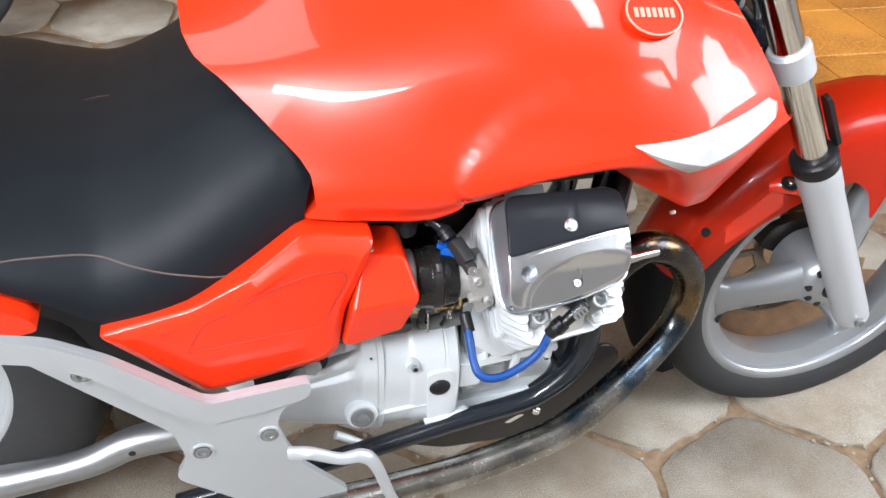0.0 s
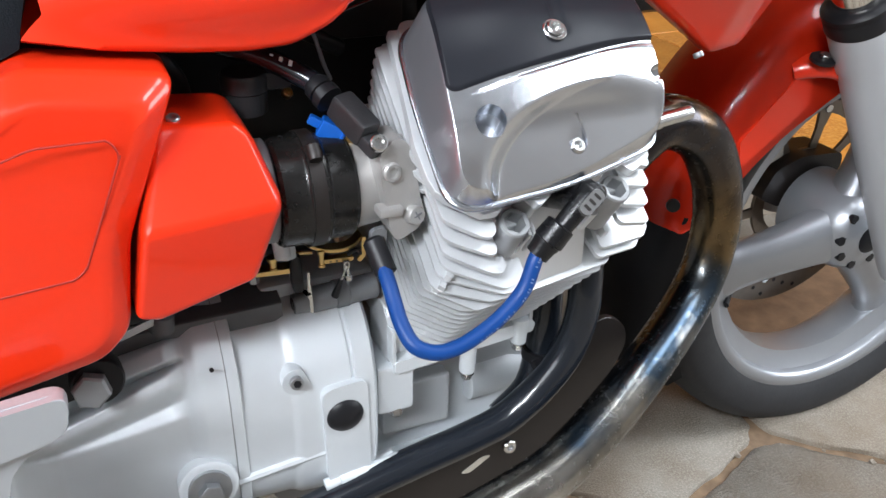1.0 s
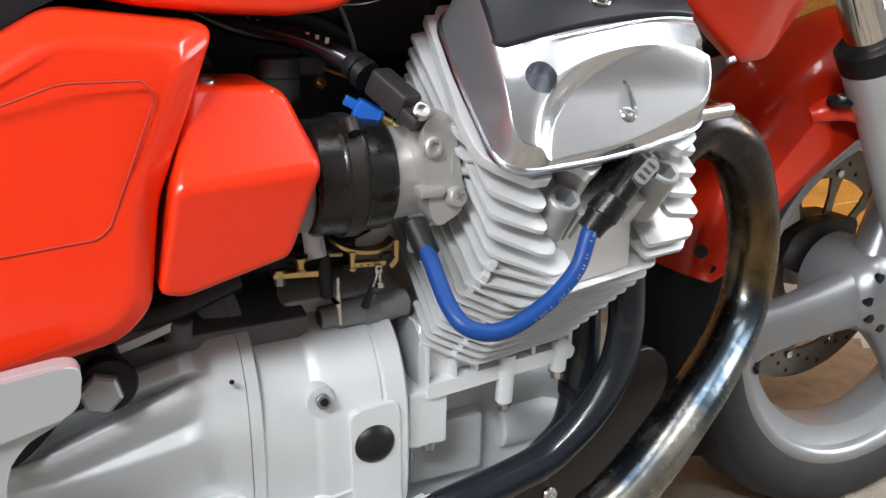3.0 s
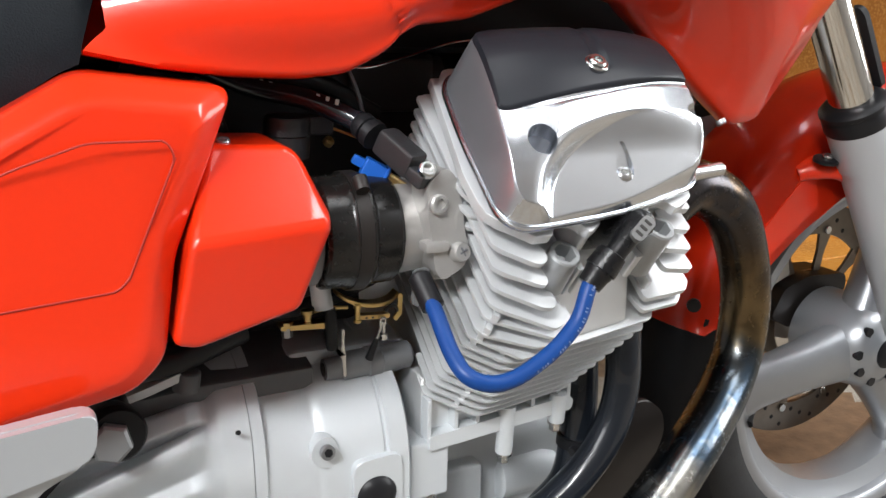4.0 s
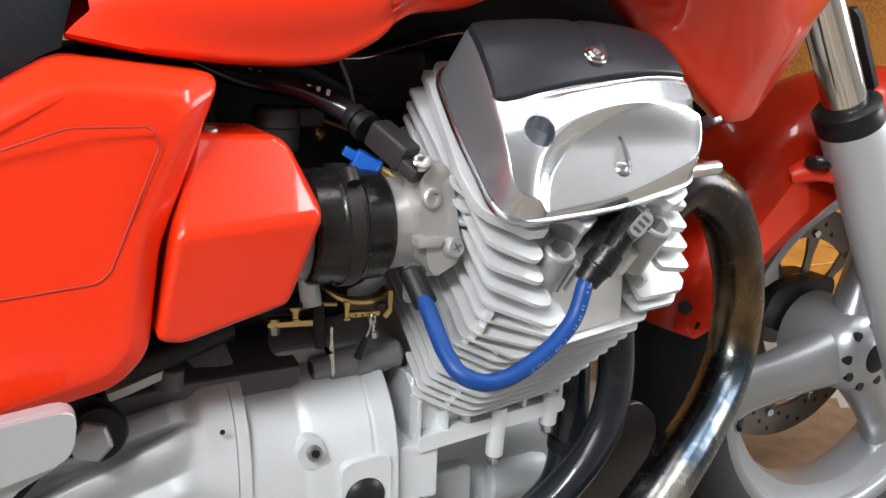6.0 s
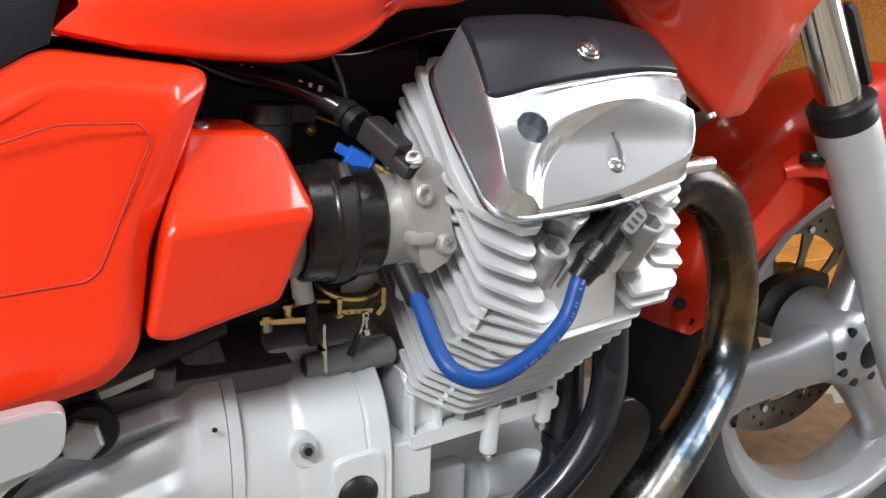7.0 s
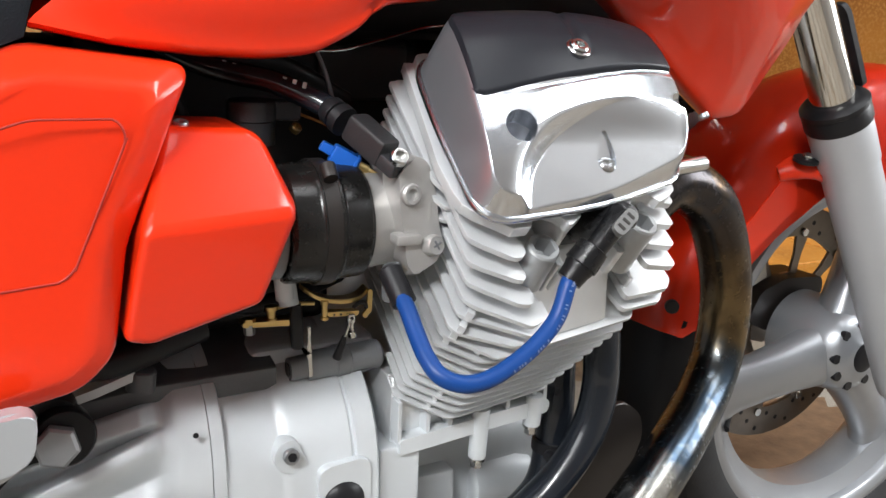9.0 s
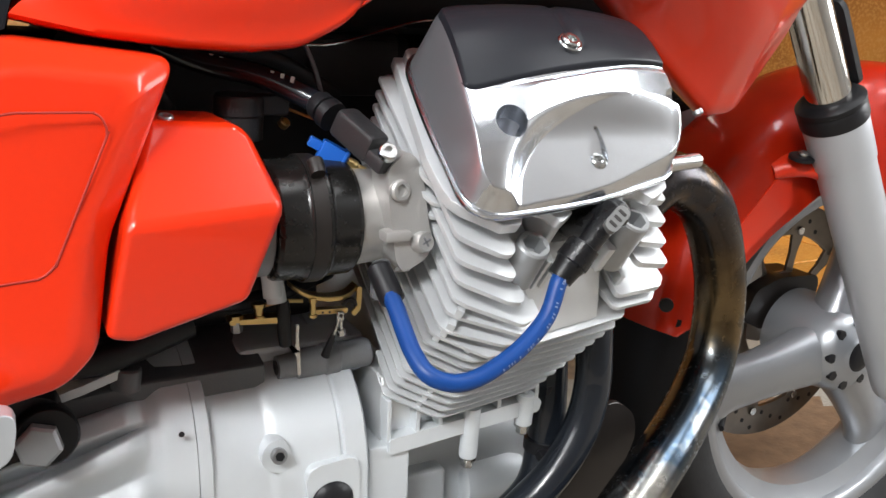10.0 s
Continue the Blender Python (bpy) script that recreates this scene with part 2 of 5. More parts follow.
def prism(bm, outline, place, d0, d1, bevel=0.0, seg=3):
    """A plate: a 2D outline carried by place(u, v, d) from depth d0 to d1."""
    va = [bm.verts.new(place(u, v, d0)) for u, v in outline]
    vb = [bm.verts.new(place(u, v, d1)) for u, v in outline]
    n = len(va)
    fa = bm.faces.new(va)
    fb = bm.faces.new(list(reversed(vb)))
    fs = [fa, fb]
    for i in range(n):
        j = (i + 1) % n
        fs.append(bm.faces.new((va[j], va[i], vb[i], vb[j])))
    if bevel:
        es = {e for f in fs for e in f.edges}
        bmesh.ops.bevel(bm, geom=list(es), offset=bevel, segments=seg, profile=0.5, affect="EDGES", clamp_overlap=True)


def box(bm, c, size, bevel=0.0, m=None, seg=2):
    m = m or Matrix()
    hx, hy, hz = [s / 2 for s in size]
    prism(bm, [(-hx, -hy), (hx, -hy), (hx, hy), (-hx, hy)], lambda u, v, d: m @ (Vector(c) + Vector((u, v, d))), -hz, hz, bevel, seg)


def round_poly(pts, r, n=5):
    """Rounds the corners of a 2D outline."""
    out = []
    m = len(pts)
    for i in range(m):
        a, b, c = Vector(pts[i - 1]), Vector(pts[i]), Vector(pts[(i + 1) % m])
        k = min(r, (a - b).length * 0.45, (c - b).length * 0.45)
        s, e = b + (a - b).normalized() * k, b + (c - b).normalized() * k
        for j in range(n + 1):
            t = j / n
            out.append(tuple((1 - t) ** 2 * s + 2 * t * (1 - t) * b + t * t * e))
    return out


def ramp(x, table):
    """Smooth reading of a short table of (x, value)."""
    if x <= table[0][0]:
        return table[0][1]
    for (a, va), (b, vb) in zip(table, table[1:]):
        if x <= b:
            t = (x - a) / (b - a)
            return va + (vb - va) * t
    return table[-1][1]


def side(y):
    """Places a plate that stands upright along the machine, its depth measured inwards from y."""
    return lambda u, v, d: Vector((u, y + d, v))


def bolt(name, p, axis, r, h, mat, parent, hexagon=False, socket=True, label=""):
    """A screw: round head with a socket, or a hexagon head on a washer."""
    bm = bmesh.new()
    d = Vector(axis).normalized()
    if hexagon:
        lathe(bm, p, d, [(0, r * 1.35), (h * 0.25, r * 1.35)], 20)
        lathe(bm, Vector(p) + d * h * 0.25, d, [(0, r), (h * 0.65, r), (h * 0.75, r * 0.86)], 6)
    else:
        prof = [(0, r), (h * 0.8, r), (h, r * 0.85)]
        if socket:
            prof += [(h, r * 0.55), (h * 0.35, r * 0.5)]
        lathe(bm, p, d, prof, 18)
    return part(name, bm, mat, parent, label, 30)


# ---- the place ----
floor_ob = bmesh.new()
bmesh.ops.create_grid(floor_ob, x_segments=40, y_segments=40, size=60)
for v in floor_ob.verts:
    v.co.z = -0.008
ground = link_mesh("ground", floor_ob, DIRT)
tagged(ground, "yard ground of brown soil under worn hexagonal concrete pavers", "ground", kind="structure")


def wall(name, c, size, mat, label, category="wall"):
    bm = bmesh.new()
    box(bm, c, size, 0.005)
    return tagged(link_mesh(name, bm, mat), label, category, kind="structure")


wall("wall_back", (0.2, 4.1, 1.4), (7.4, 0.2, 2.84), OCHRE, "ochre stone-faced wall behind the tiled veranda")
# unseen left wall, added to limit the light, with one high lamp opening
wall("wall_left", (-3.4, 0.4, 0.80), (0.2, 7.2, 1.63), WALLM, "unseen plaster wall added under a lamp opening")
wall("wall_left_pier", (-3.4, 1.75, 2.22), (0.2, 4.5, 1.20), WALLM, "unseen plaster pier added beside a lamp opening")
wall("wall_left_pier", (-3.4, -2.72, 2.22), (0.2, 0.96, 1.20), WALLM, "unseen plaster pier added beside a lamp opening")
wall("wall_right", (3.9, 2.23, 1.4), (0.2, 3.54, 2.84), OCHRE, "ochre stone-faced wall beside the veranda")
# unseen plaster walls added at right and front, each with one lamp opening
wall("wall_right", (3.9, -1.37, 0.44), (0.2, 3.66, 0.92), WALLM, "unseen plaster wall added under a lamp opening")
wall("wall_right_pier", (3.9, 0.01, 1.86), (0.2, 0.90, 1.92), WALLM, "unseen plaster pier added beside a lamp opening")
wall("wall_right_pier", (3.9, -2.58, 1.86), (0.2, 1.24, 1.92), WALLM, "unseen plaster pier added beside a lamp opening")
wall("wall_front", (0.2, -2.3, 1.24), (7.4, 0.16, 2.52), WALLM, "unseen plaster wall added under a wide lamp opening")
wall("wall_front_pier", (1.87, -2.3, 2.66), (4.06, 0.16, 0.32), WALLM, "unseen plaster wall added beside the wide lamp opening")
wall("wall_front_pier", (-3.25, -2.3, 2.66), (0.50, 0.16, 0.32), WALLM, "unseen plaster pier added beside the wide lamp opening")

# unseen roof sheet, added to shut out sky, cut through for three lamps
roof = bmesh.new()
for x0, x1, y0, y1 in ((-3.5, -2.1, -2.6, 4.2), (-2.1, -1.1, -2.6, -0.3), (-1.1, 0.58, -2.6, 4.2), (0.58, 0.72, -2.6, -1.2), (0.58, 0.72, -0.2, 4.2), (0.72, 1.4, -2.6, 4.2), (2.8, 4.0, -2.6, 4.2), (-2.1, -1.1, 1.1, 4.2), (1.4, 2.8, -2.6, -1.9), (1.4, 2.8, -0.8, 4.2)):
    box(roof, ((x0 + x1) / 2, (y0 + y1) / 2, 2.86), (x1 - x0, y1 - y0, 0.06))
ceiling = link_mesh("ceiling", roof, ROOFM)
tagged(ceiling, "unseen grey roof sheet added with three lamp openings", "ceiling", kind="structure")

# raised veranda floor with orange tiles
step = bmesh.new()
box(step, (2.4, 2.22, 0.025), (2.98, 3.5, 0.08), 0.003)
veranda = link_mesh("veranda_floor", step, GROUT)
tagged(veranda, "raised veranda slab covered with orange stone tiles and grey joints", "floor", kind="structure")

# ---- the motorcycle ----
bike = new("motorcycle")
bike.empty_display_size = 0.2
tagged(bike, "glossy red roadster motorcycle with silver finned engine standing on pavers", "motorcycle")

TILT37 = radians(37)
VC, VS = math.cos(TILT37), math.sin(TILT37)


def C(x, v, a):
    """The cylinder's own frame: along the machine, inwards across the fins, outwards along the bore."""
    return Vector((x, VC * v - VS * a, VS * v + VC * a))


AX = Vector((0, -VS, VC))


def lean(z):
    return 0.14 * (z - 0.293)


# -- tank and its side shroud
ZL = [(-.22, .66), (-.112, .640), (-.077, .633), (-.037, .629), (-.003, .628), (.022, .631), (.043, .643), (.052, .652), (.06, .659), (.095, .663), (.138, .678), (.194, .68), (.221, .674), (.265, .641), (.344, .589), (.373, .591), (.432, .650), (.47, .69)]
YL = [(-.22, -.19), (-.112, -.197), (-.037, -.200), (.022, -.209), (.05, -.22), (.138, -.21), (.265, -.19), (.344, -.176), (.432, -.16), (.47, -.146)]
YB = [(-.22, -.10), (-.1, -.186), (0, -.212), (.1, -.226), (.23, -.239), (.3, -.234), (.35, -.219), (.42, -.185), (.47, -.152)]
ZB = [(-.22, .72), (-.1, .678), (0, .682), (.1, .70), (.23, .725), (.35, .70), (.47, .71)]
ZT = [(-.22, .79), (-.1, .86), (.1, .93), (.3, .93), (.45, .86)]
XR = [(0, -.114), (.12, -.102), (.25, -.103), (.33, -.105), (.38, -.115), (.45, -.146), (.5, -.1665), (.6, -.199), (.65, -.210), (.75, -.22), (1, -.225)]
XF = [(0, .47), (.2, .468), (.45, .43), (.7, .37), (1, .355)]
# front of this line the shroud stands proud of the tank
SEAM = [(.655, .055), (.679, .035), (.698, .041), (.722, .062), (.75, .094), (.778, .152), (.785, .30), (.80, .60)]


def tank_point(u, s, sign=1):
    x = ramp(s, XR) * (1 - u) + ramp(s, XF) * u

    def soft(tab, k=0.010):
        return sum(w * ramp(x + k * j / 4, tab) for j, w in zip(range(-7, 8), (1, 2, 3, 4, 5, 6, 7, 8, 7, 6, 5, 4, 3, 2, 1))) / 64
    zl, yl, yb, zb, zt = soft(ZL, 0.004), soft(YL, .012), soft(YB, .03), soft(ZB, .03), soft(ZT, .04)
    zb = max(zb, zl + 0.03)
    yc = lean(zt)
    pts = [Vector((yl, zl)), Vector((yb, zb)), Vector((yb * 0.70 + yc * 0.30, zb + (zt - zb) * 0.62)), Vector((yc, zt))]
    pts = [2 * pts[0] - pts[1]] + pts + [Vector((2 * yc - pts[2].x, pts[2].y))]
    f = s * 3
    k = min(int(f), 2)
    t = f - k
    a, b, c, d = pts[k:k + 4]
    q = 0.5 * (2 * b + (c - a) * t + (2 * a - 5 * b + 4 * c - d) * t * t + (3 * b - a - 3 * c + d) * t ** 3)
    y, z = q.x, q.y
    # hollow of the shroud and its step
    e = x - ramp(z, SEAM)
    lift = max(0, min(1, (e + .002) / .016))
    y -= 0.0050 * lift * lift * (3 - 2 * lift) * max(0, min(1, (.80 - z) / .05))
    if -.004 < e < 0 and z < 0.672:
        y += 0.0025
    y += 0.006 * math.exp(-((x - .10) / .07) ** 2 - ((z - .735) / .03) ** 2)
    y -= 0.006 * math.exp(-((x - .22) / .12) ** 2 - ((z - .70) / .02) ** 2)
    if sign < 0:
        y = 2 * lean(z) - y
    return Vector((x, y, z))


def make_tank():
    bm = bmesh.new()
    nu, ns = 190, 48
    for sign in (1, -1):
        loops = []
        for i in range(nu + 1):
            u = i / nu
            row = [tank_point(u, j / ns, sign) for j in range(ns + 1)]
            p = row[0]
            row = [Vector((p.x, p.y + 0.07 * sign, p.z + 0.03)), Vector((p.x, p.y + 0.012 * sign, p.z - 0.003)), Vector((p.x, p.y + 0.004 * sign, p.z - 0.002))] + row
            loops.append(row)
        rings(bm, loops, closed=False, caps=False)
    bmesh.ops.remove_doubles(bm, verts=bm.verts, dist=0.0004)
    return part("fuel_tank", bm, RED, bike, "glossy red painted fuel tank with side shroud", 70)


tank = make_tank()

def tank_y(x, z):
    """The right flank's y at a place of the side view."""
    best = (9, 0, 0, 0)
    u0, u1, s0, s1 = 0, 1, 0, .8
    for step in range(3):
        if step:
            w = .06 / 5 ** step
            u0, u1, s0, s1 = best[1] - w * 3, best[1] + w * 3, max(0, best[2] - w * 3), best[2] + w * 3
        for i in range(25):
            for j in range(25):
                u, s = u0 + (u1 - u0) * i / 24, s0 + (s1 - s0) * j / 24
                p = tank_point(u, s)
                d = (p.x - x) ** 2 + (p.z - z) ** 2
                if d < best[0]:
                    best = (d, u, s, p.y)
    return best[3]


TRIM_TOP = [(.222, .7245), (.285, .7255), (.34, .729), (.378, .7315), (.412, .734), (.4275, .7255)]
TRIM_LOW = [(.222, .7235), (.262, .6995), (.296, .6785), (.356, .688), (.405, .702), (.4275, .7135)]
bm = bmesh.new()
loops = []
for k in range(26):
    f = k / 25 * 5
    i = min(int(f), 4)
    up, lo = [Vector(t[i]).lerp(Vector(t[i + 1]), f - i) for t in (TRIM_TOP, TRIM_LOW)]
    row = []
    for g, out in ((0, -.004), (.02, .0030), (.15, .0058), (.30, .0088), (.65, .0075), (.97, .0055), (1, -.004)):
        p = lo.lerp(up, g)
        row.append(Vector((p.x, tank_y(p.x, p.y) - out * min(1, .35 + k * .3, .35 + (25 - k) * .3), p.y)))
    loops.append(row)
rings(bm, loops, closed=True, caps=True)
part("trim_strip", bm, WHITEP, tank, "white-silver blade-shaped trim on the shroud", 14)

# round badge, plain
EN = Vector((.09, -.62, .78)).normalized()
EC = Vector((.252, -.168, .834))
EU = Vector((1, .05, -.08)).cross(EN).normalized()
EW = EN.cross(EU)
bm = bmesh.new()
n = 40
loops = []
for s, (hr, h) in enumerate(((1.0, -.004), (1.0, .002), (.95, .0026), (.90, .0026), (.89, .001), (0.02, .001))):
    loops.append([EC + EN * h + EU * (.027 * hr * math.cos(q)) + EW * (.034 * hr * math.sin(q)) for q in [2 * math.pi * k / n for k in range(n)]])
rings(bm, loops)
badge = part("badge", bm, RED, tank, "round red badge with a pale rim")
bm = bmesh.new()
tube(bm, [EC + EN * .0028 + EU * (.0255 * math.cos(q)) + EW * (.0322 * math.sin(q)) for q in [2 * math.pi * k / 32 for k in range(33)]], .0012, 8, 2)
part("badge_rim", bm, PINK, badge)
for k in range(7):
    bm = bmesh.new()
    c = EC + EN * .0018 + EW * ((k - 3) * .0070)
    prism(bm, [(-.0022, -.0055), (.0022, -.0055), (.0022, .0055), (-.0022, .0055)], lambda u, v, d: c + EW * u + EU * v + EN * d, 0, .001)
    part("badge_bar", bm, PINK, badge)

# -- seat, with a stitched lower panel
def seat_point(u, s, off=0.0):
    xr = ramp(s, [(0, -.116), (.2, -.101), (.36, -.098), (.45, -.110), (.57, -.132), (.75, -.160), (1, -.185)])
    x = xr + (-0.95 - xr) * u

    def soft(tab, k=0.02):
        return sum(ramp(x + k * j / 2, tab) for j in range(-2, 3)) / 5
    zl = soft([(-.95, .66), (-.7, .64), (-.43, .605), (-.38, .580), (-.326, .543), (-.263, .557), (-.186, .592), (-.116, .635)], .01)
    yl = soft([(-.95, -.14), (-.4, -.215), (-.277, -.225), (-.192, -.21), (-.116, -.185)])
    zt = soft([(-.95, .78), (-.6, .72), (-.45, .675), (-.33, .655), (-.25, .685), (-.2, .735), (-.15, .765)], .07)
    yc = lean(zt)
    a = s * math.pi / 2
    y = yc + (yl - yc) * math.cos(a) ** 0.75 - off + .016 * max(0, 1 - u / .04) * (1 if s > .3 else s / .3)
    z = zl + (zt - zl) * math.sin(a) ** 0.9
    return Vector((x, y, z))


SEAMZ = [(-.95, .66), (-.50, .632), (-.393, .624), (-.324, .614), (-.275, .604), (-.235, .595), (-.185, .580)]


def seam_s(u):
    """Where the stitched welt crosses a station of the seat."""
    lo, hi = 0.0, 1.0
    for k in range(20):
        s = (lo + hi) / 2
        p = seat_point(u, s)
        lo, hi = (s, hi) if p.z < ramp(p.x, SEAMZ) else (lo, s)
    return (lo + hi) / 2


def make_seat():
    bm = bmesh.new()
    loops = []
    nu, ns = 80, 36
    for i in range(nu + 1):
        u = i / nu
        row = [seat_point(u, 0) + Vector((0, .03 * k, -.004 * k)) for k in (2, 1)]
        for j in range(ns + 1):
            s = j / ns
            row.append(seat_point(u, s))
        mirror = [Vector((p.x, 2 * lean(p.z) - p.y, p.z)) for p in reversed(row[:-1])]
        loops.append(row + mirror)
    rings(bm, loops, closed=False, caps=True)
    return part("seat", bm, VINYL, bike, "black textured vinyl seat with a stitched lower panel", 60)


seat = make_seat()
bm = bmesh.new()
tube(bm, [seat_point(u, seam_s(u), 0.0004) for u in [.10 + k / 44 for k in range(36)]], .0011, 6, 2)
part("stitching", bm, SEAMT, seat, "dull brown seat seam")

# -- tail fairing tip
bm = bmesh.new()
prism(bm, round_poly([(-.385, .562), (-.392, .578), (-.43, .602), (-.6, .68), (-.62, .60), (-.43, .555)], .012), side(-.235), 0, .06, .008)
part("tail_panel", bm, RED, bike, "glossy red tail panel")

# -- side cover with a raised field
def cover_y(v):
    return -.243 + 0.75 * max(0, v - .598)


def inset_outline(pts, d, r):
    """The outline moved inwards by d, its corners rounded."""
    out = []
    m = len(pts)
    turn = sum(pts[k - 1][0] * pts[k][1] - pts[k][0] * pts[k - 1][1] for k in range(m))
    sgn = 1 if turn > 0 else -1
    for k in range(m):
        a, b, c = Vector(pts[k - 1]), Vector(pts[k]), Vector(pts[(k + 1) % m])
        n1, n2 = [Vector((-e.y, e.x)) * sgn for e in ((b - a).normalized(), (c - b).normalized())]
        out.append(tuple(b + (n1 + n2) * (d / (1 + n1.dot(n2)))))
    return round_poly(out, r)


SIDE_PTS = [(-.044, .623), (-.080, .540), (-.088, .484), (-.104, .468), (-.238, .440), (-.336, .546), (-.238, .567), (-.184, .596), (-.120, .631)]
bm = bmesh.new()
rings(bm, [[Vector((u, cover_y(v) + d, v)) for u, v in inset_outline(SIDE_PTS, k, .009)] for k, d in ((0, .045), (0, .0110), (.0004, .0086), (.0012, .0068), (.0026, .0056), (.0088, .0026), (.0100, .0019), (.0113, .0017), (.0165, .0008))])
cover = part("side_cover", bm, RED, bike, "glossy red side panel with an engraved line", 50)
# thin tube in darker red paints the shade of an engraved groove
bm = bmesh.new()
fp = round_poly([(-.230, .548), (-.152, .588), (-.119, .5995), (-.082, .5995), (-.0785, .591), (-.104, .531), (-.110, .5255), (-.156, .5215), (-.25, .512)], .006)
tube(bm, [Vector((u, cover_y(v) + .0008, v)) for u, v in fp + fp[:1]], .0006, 8, 2)
part("engraved_line", bm, REDD, cover, "thin darker red line for the shade of a groove")

# -- small cover over the throttle body, folded along its middle
bm = bmesh.new()
o = [(-.058, -.210, .592), (-.015, -.216, .591), (-.008, -.219, .585), (.002, -.248, .553), (-.016, -.240, .503), (-.072, -.241, .488), (-.085, -.240, .491), (-.075, -.251, .548)]
fv = [bm.verts.new(p) for p in o]
bv = [bm.verts.new((p[0], p[1] + .06, p[2])) for p in o]
bm.faces.new([fv[i] for i in (0, 1, 2, 3, 7)])
bm.faces.new([fv[i] for i in (7, 3, 4, 5, 6)])
bm.faces.new(list(reversed(bv)))
for i in range(8):
    j = (i + 1) % 8
    bm.faces.new((fv[j], fv[i], bv[i], bv[j]))
bmesh.ops.bevel(bm, geom=bm.edges[:], offset=.0055, segments=4, profile=.5, affect="EDGES", clamp_overlap=True)
part("intake_cover", bm, RED, bike, "small glossy red cover over the throttle body", 60)

# -- rear frame plate
bm = bmesh.new()
out = round_poly([(-.43, .594), (-.373, .579), (-.322, .546), (-.235, .466), (-.124, .479), (-.128, .452), (-.158, .438), (-.166, .41), (-.154, .368), (-.138, .332), (-.084, .267), (-.11, .235), (-.20, .27), (-.285, .345), (-.268, .377), (-.277, .424), (-.325, .476), (-.405, .565), (-.46, .60)], 0.012)
prism(bm, out, side(-.272), 0, 0.008, 0.0035, 3)
plate = part("rear_frame_plate", bm, SILVER, bike, "satin silver cast frame plate with recessed screws", 50)
# proud flat rail along the upper edge
bm = bmesh.new()
prism(bm, round_poly([(-.46, .604), (-.40, .5875), (-.373, .5785), (-.322, .5455), (-.235, .4655), (-.1245, .4785), (-.128, .454), (-.180, .441), (-.238, .434), (-.285, .470), (-.345, .532), (-.39, .556), (-.46, .575)], .008), side(-.277), 0, .009, .0035, 3)
part("rail", bm, SILVER, plate)
for x, z in ((-.349, .531), (-.25, .386), (-.175, .398)):
    bm = bmesh.new()
    lathe(bm, (x, -.2716, z), (0, -1, 0), [(0, .0135), (.0022, .0130), (.0024, .0105), (.0006, .010)], 24)
    ring = part("screw_seat", bm, SILVER, plate)
    bolt("screw", (x, -.2715, z), (0, -1, 0), .0088, .004, STEELD, plate)
# black disc for the dark inside of a hole
bm = bmesh.new()
lathe(bm, (-.323, -.2716, .40), (0, -1, 0), [(0, .004), (.0004, .004), (.0005, .003)], 12)
part("plate_hole", bm, BLACK, plate)

# -- brake pedal
bm = bmesh.new()
tube(bm, [(-.155, -.285, .375), (-.132, -.298, .385), (-.099, -.302, .372), (-.074, -.302, .371), (-.058, -.302, .350), (-.038, -.302, .283), (-.02, -.302, .24)], [.008, .0075, .007, .0085, .0085, .0075, .007], 12, 8, True, .6)
pedal = part("brake_pedal", bm, SILVER, bike, "bare silver brake pedal lever")
bm = bmesh.new()
lathe(bm, (-.02, -.315, .238), (0, 1, 0), [(0, .008), (.03, .008)], 16)
part("pedal_pad", bm, BLACK, pedal)

# -- swing arm and rear wheel
bm = bmesh.new()
tube(bm, [(-.23, -.19, .325), (-.33, -.195, .330), (-.42, -.2, .305), (-.69, -.2, .285)], [.020, .020, .018, .026], 16)
part("swing_arm", bm, STEELD, bike, "silver swing arm")
REAR = pose(-.70, .0, .325)


def turned(name, m, prof, mat, parent, label="", n=96):
    """A closed profile of (radius, across) turned round an axle."""
    bm = bmesh.new()
    vs = [[bm.verts.new(m @ Vector((r * math.cos(q), w, r * math.sin(q)))) for r, w in prof] for q in [2 * math.pi * i / n for i in range(n)]]
    k = len(prof)
    for i in range(n):
        a, b = vs[i], vs[(i + 1) % n]
        for j in range(k):
            bm.faces.new((a[j], a[(j + 1) % k], b[(j + 1) % k], b[j]))
    return part(name, bm, mat, parent, label, 42)


RIM = [(.229, -.046), (.229, -.040), (.213, -.036), (.203, -.02), (.203, .02), (.213, .036), (.229, .040), (.229, .046), (.222, .0475), (.216, .047), (.2105, .044), (.2085, .040), (.207, .033), (.196, .026), (.186, .022), (.181, 0), (.186, -.022), (.196, -.026), (.207, -.033), (.2085, -.040), (.2105, -.044), (.216, -.047), (.222, -.0475)]
TYRE = [(.221, -.044), (.227, -.0485), (.236, -.0535), (.247, -.056), (.262, -.056), (.273, -.051), (.281, -.042), (.2865, -.026), (.289, 0), (.2865, .026), (.281, .042), (.273, .051), (.262, .056), (.247, .056), (.236, .0535), (.227, .0485), (.221, .044)]
rear = turned("rear_wheel", REAR, [(r * .92, w) for r, w in RIM], SILVER, bike, "silver cast rear wheel")
turned("tyre", REAR, [(.92 * r + max(0, r - .221) * .92, w * 1.25) for r, w in TYRE], RUBBER, rear, "black rear tyre")
for a in (20, 140, 260):
    q = radians(a)
    d, e = Vector((math.cos(q), 0, math.sin(q))), Vector((-math.sin(q), 0, math.cos(q)))
    bm = bmesh.new()
    prism(bm, [(.02, -.04), (.12, -.024), (.19, -.03), (.19, .03), (.12, .024), (.02, .04)], lambda u, v, w: REAR @ (d * u + e * v + Vector((0, w, 0))), -.025, .025, .012)
    part("spoke", bm, SILVER, rear)
bm = bmesh.new()
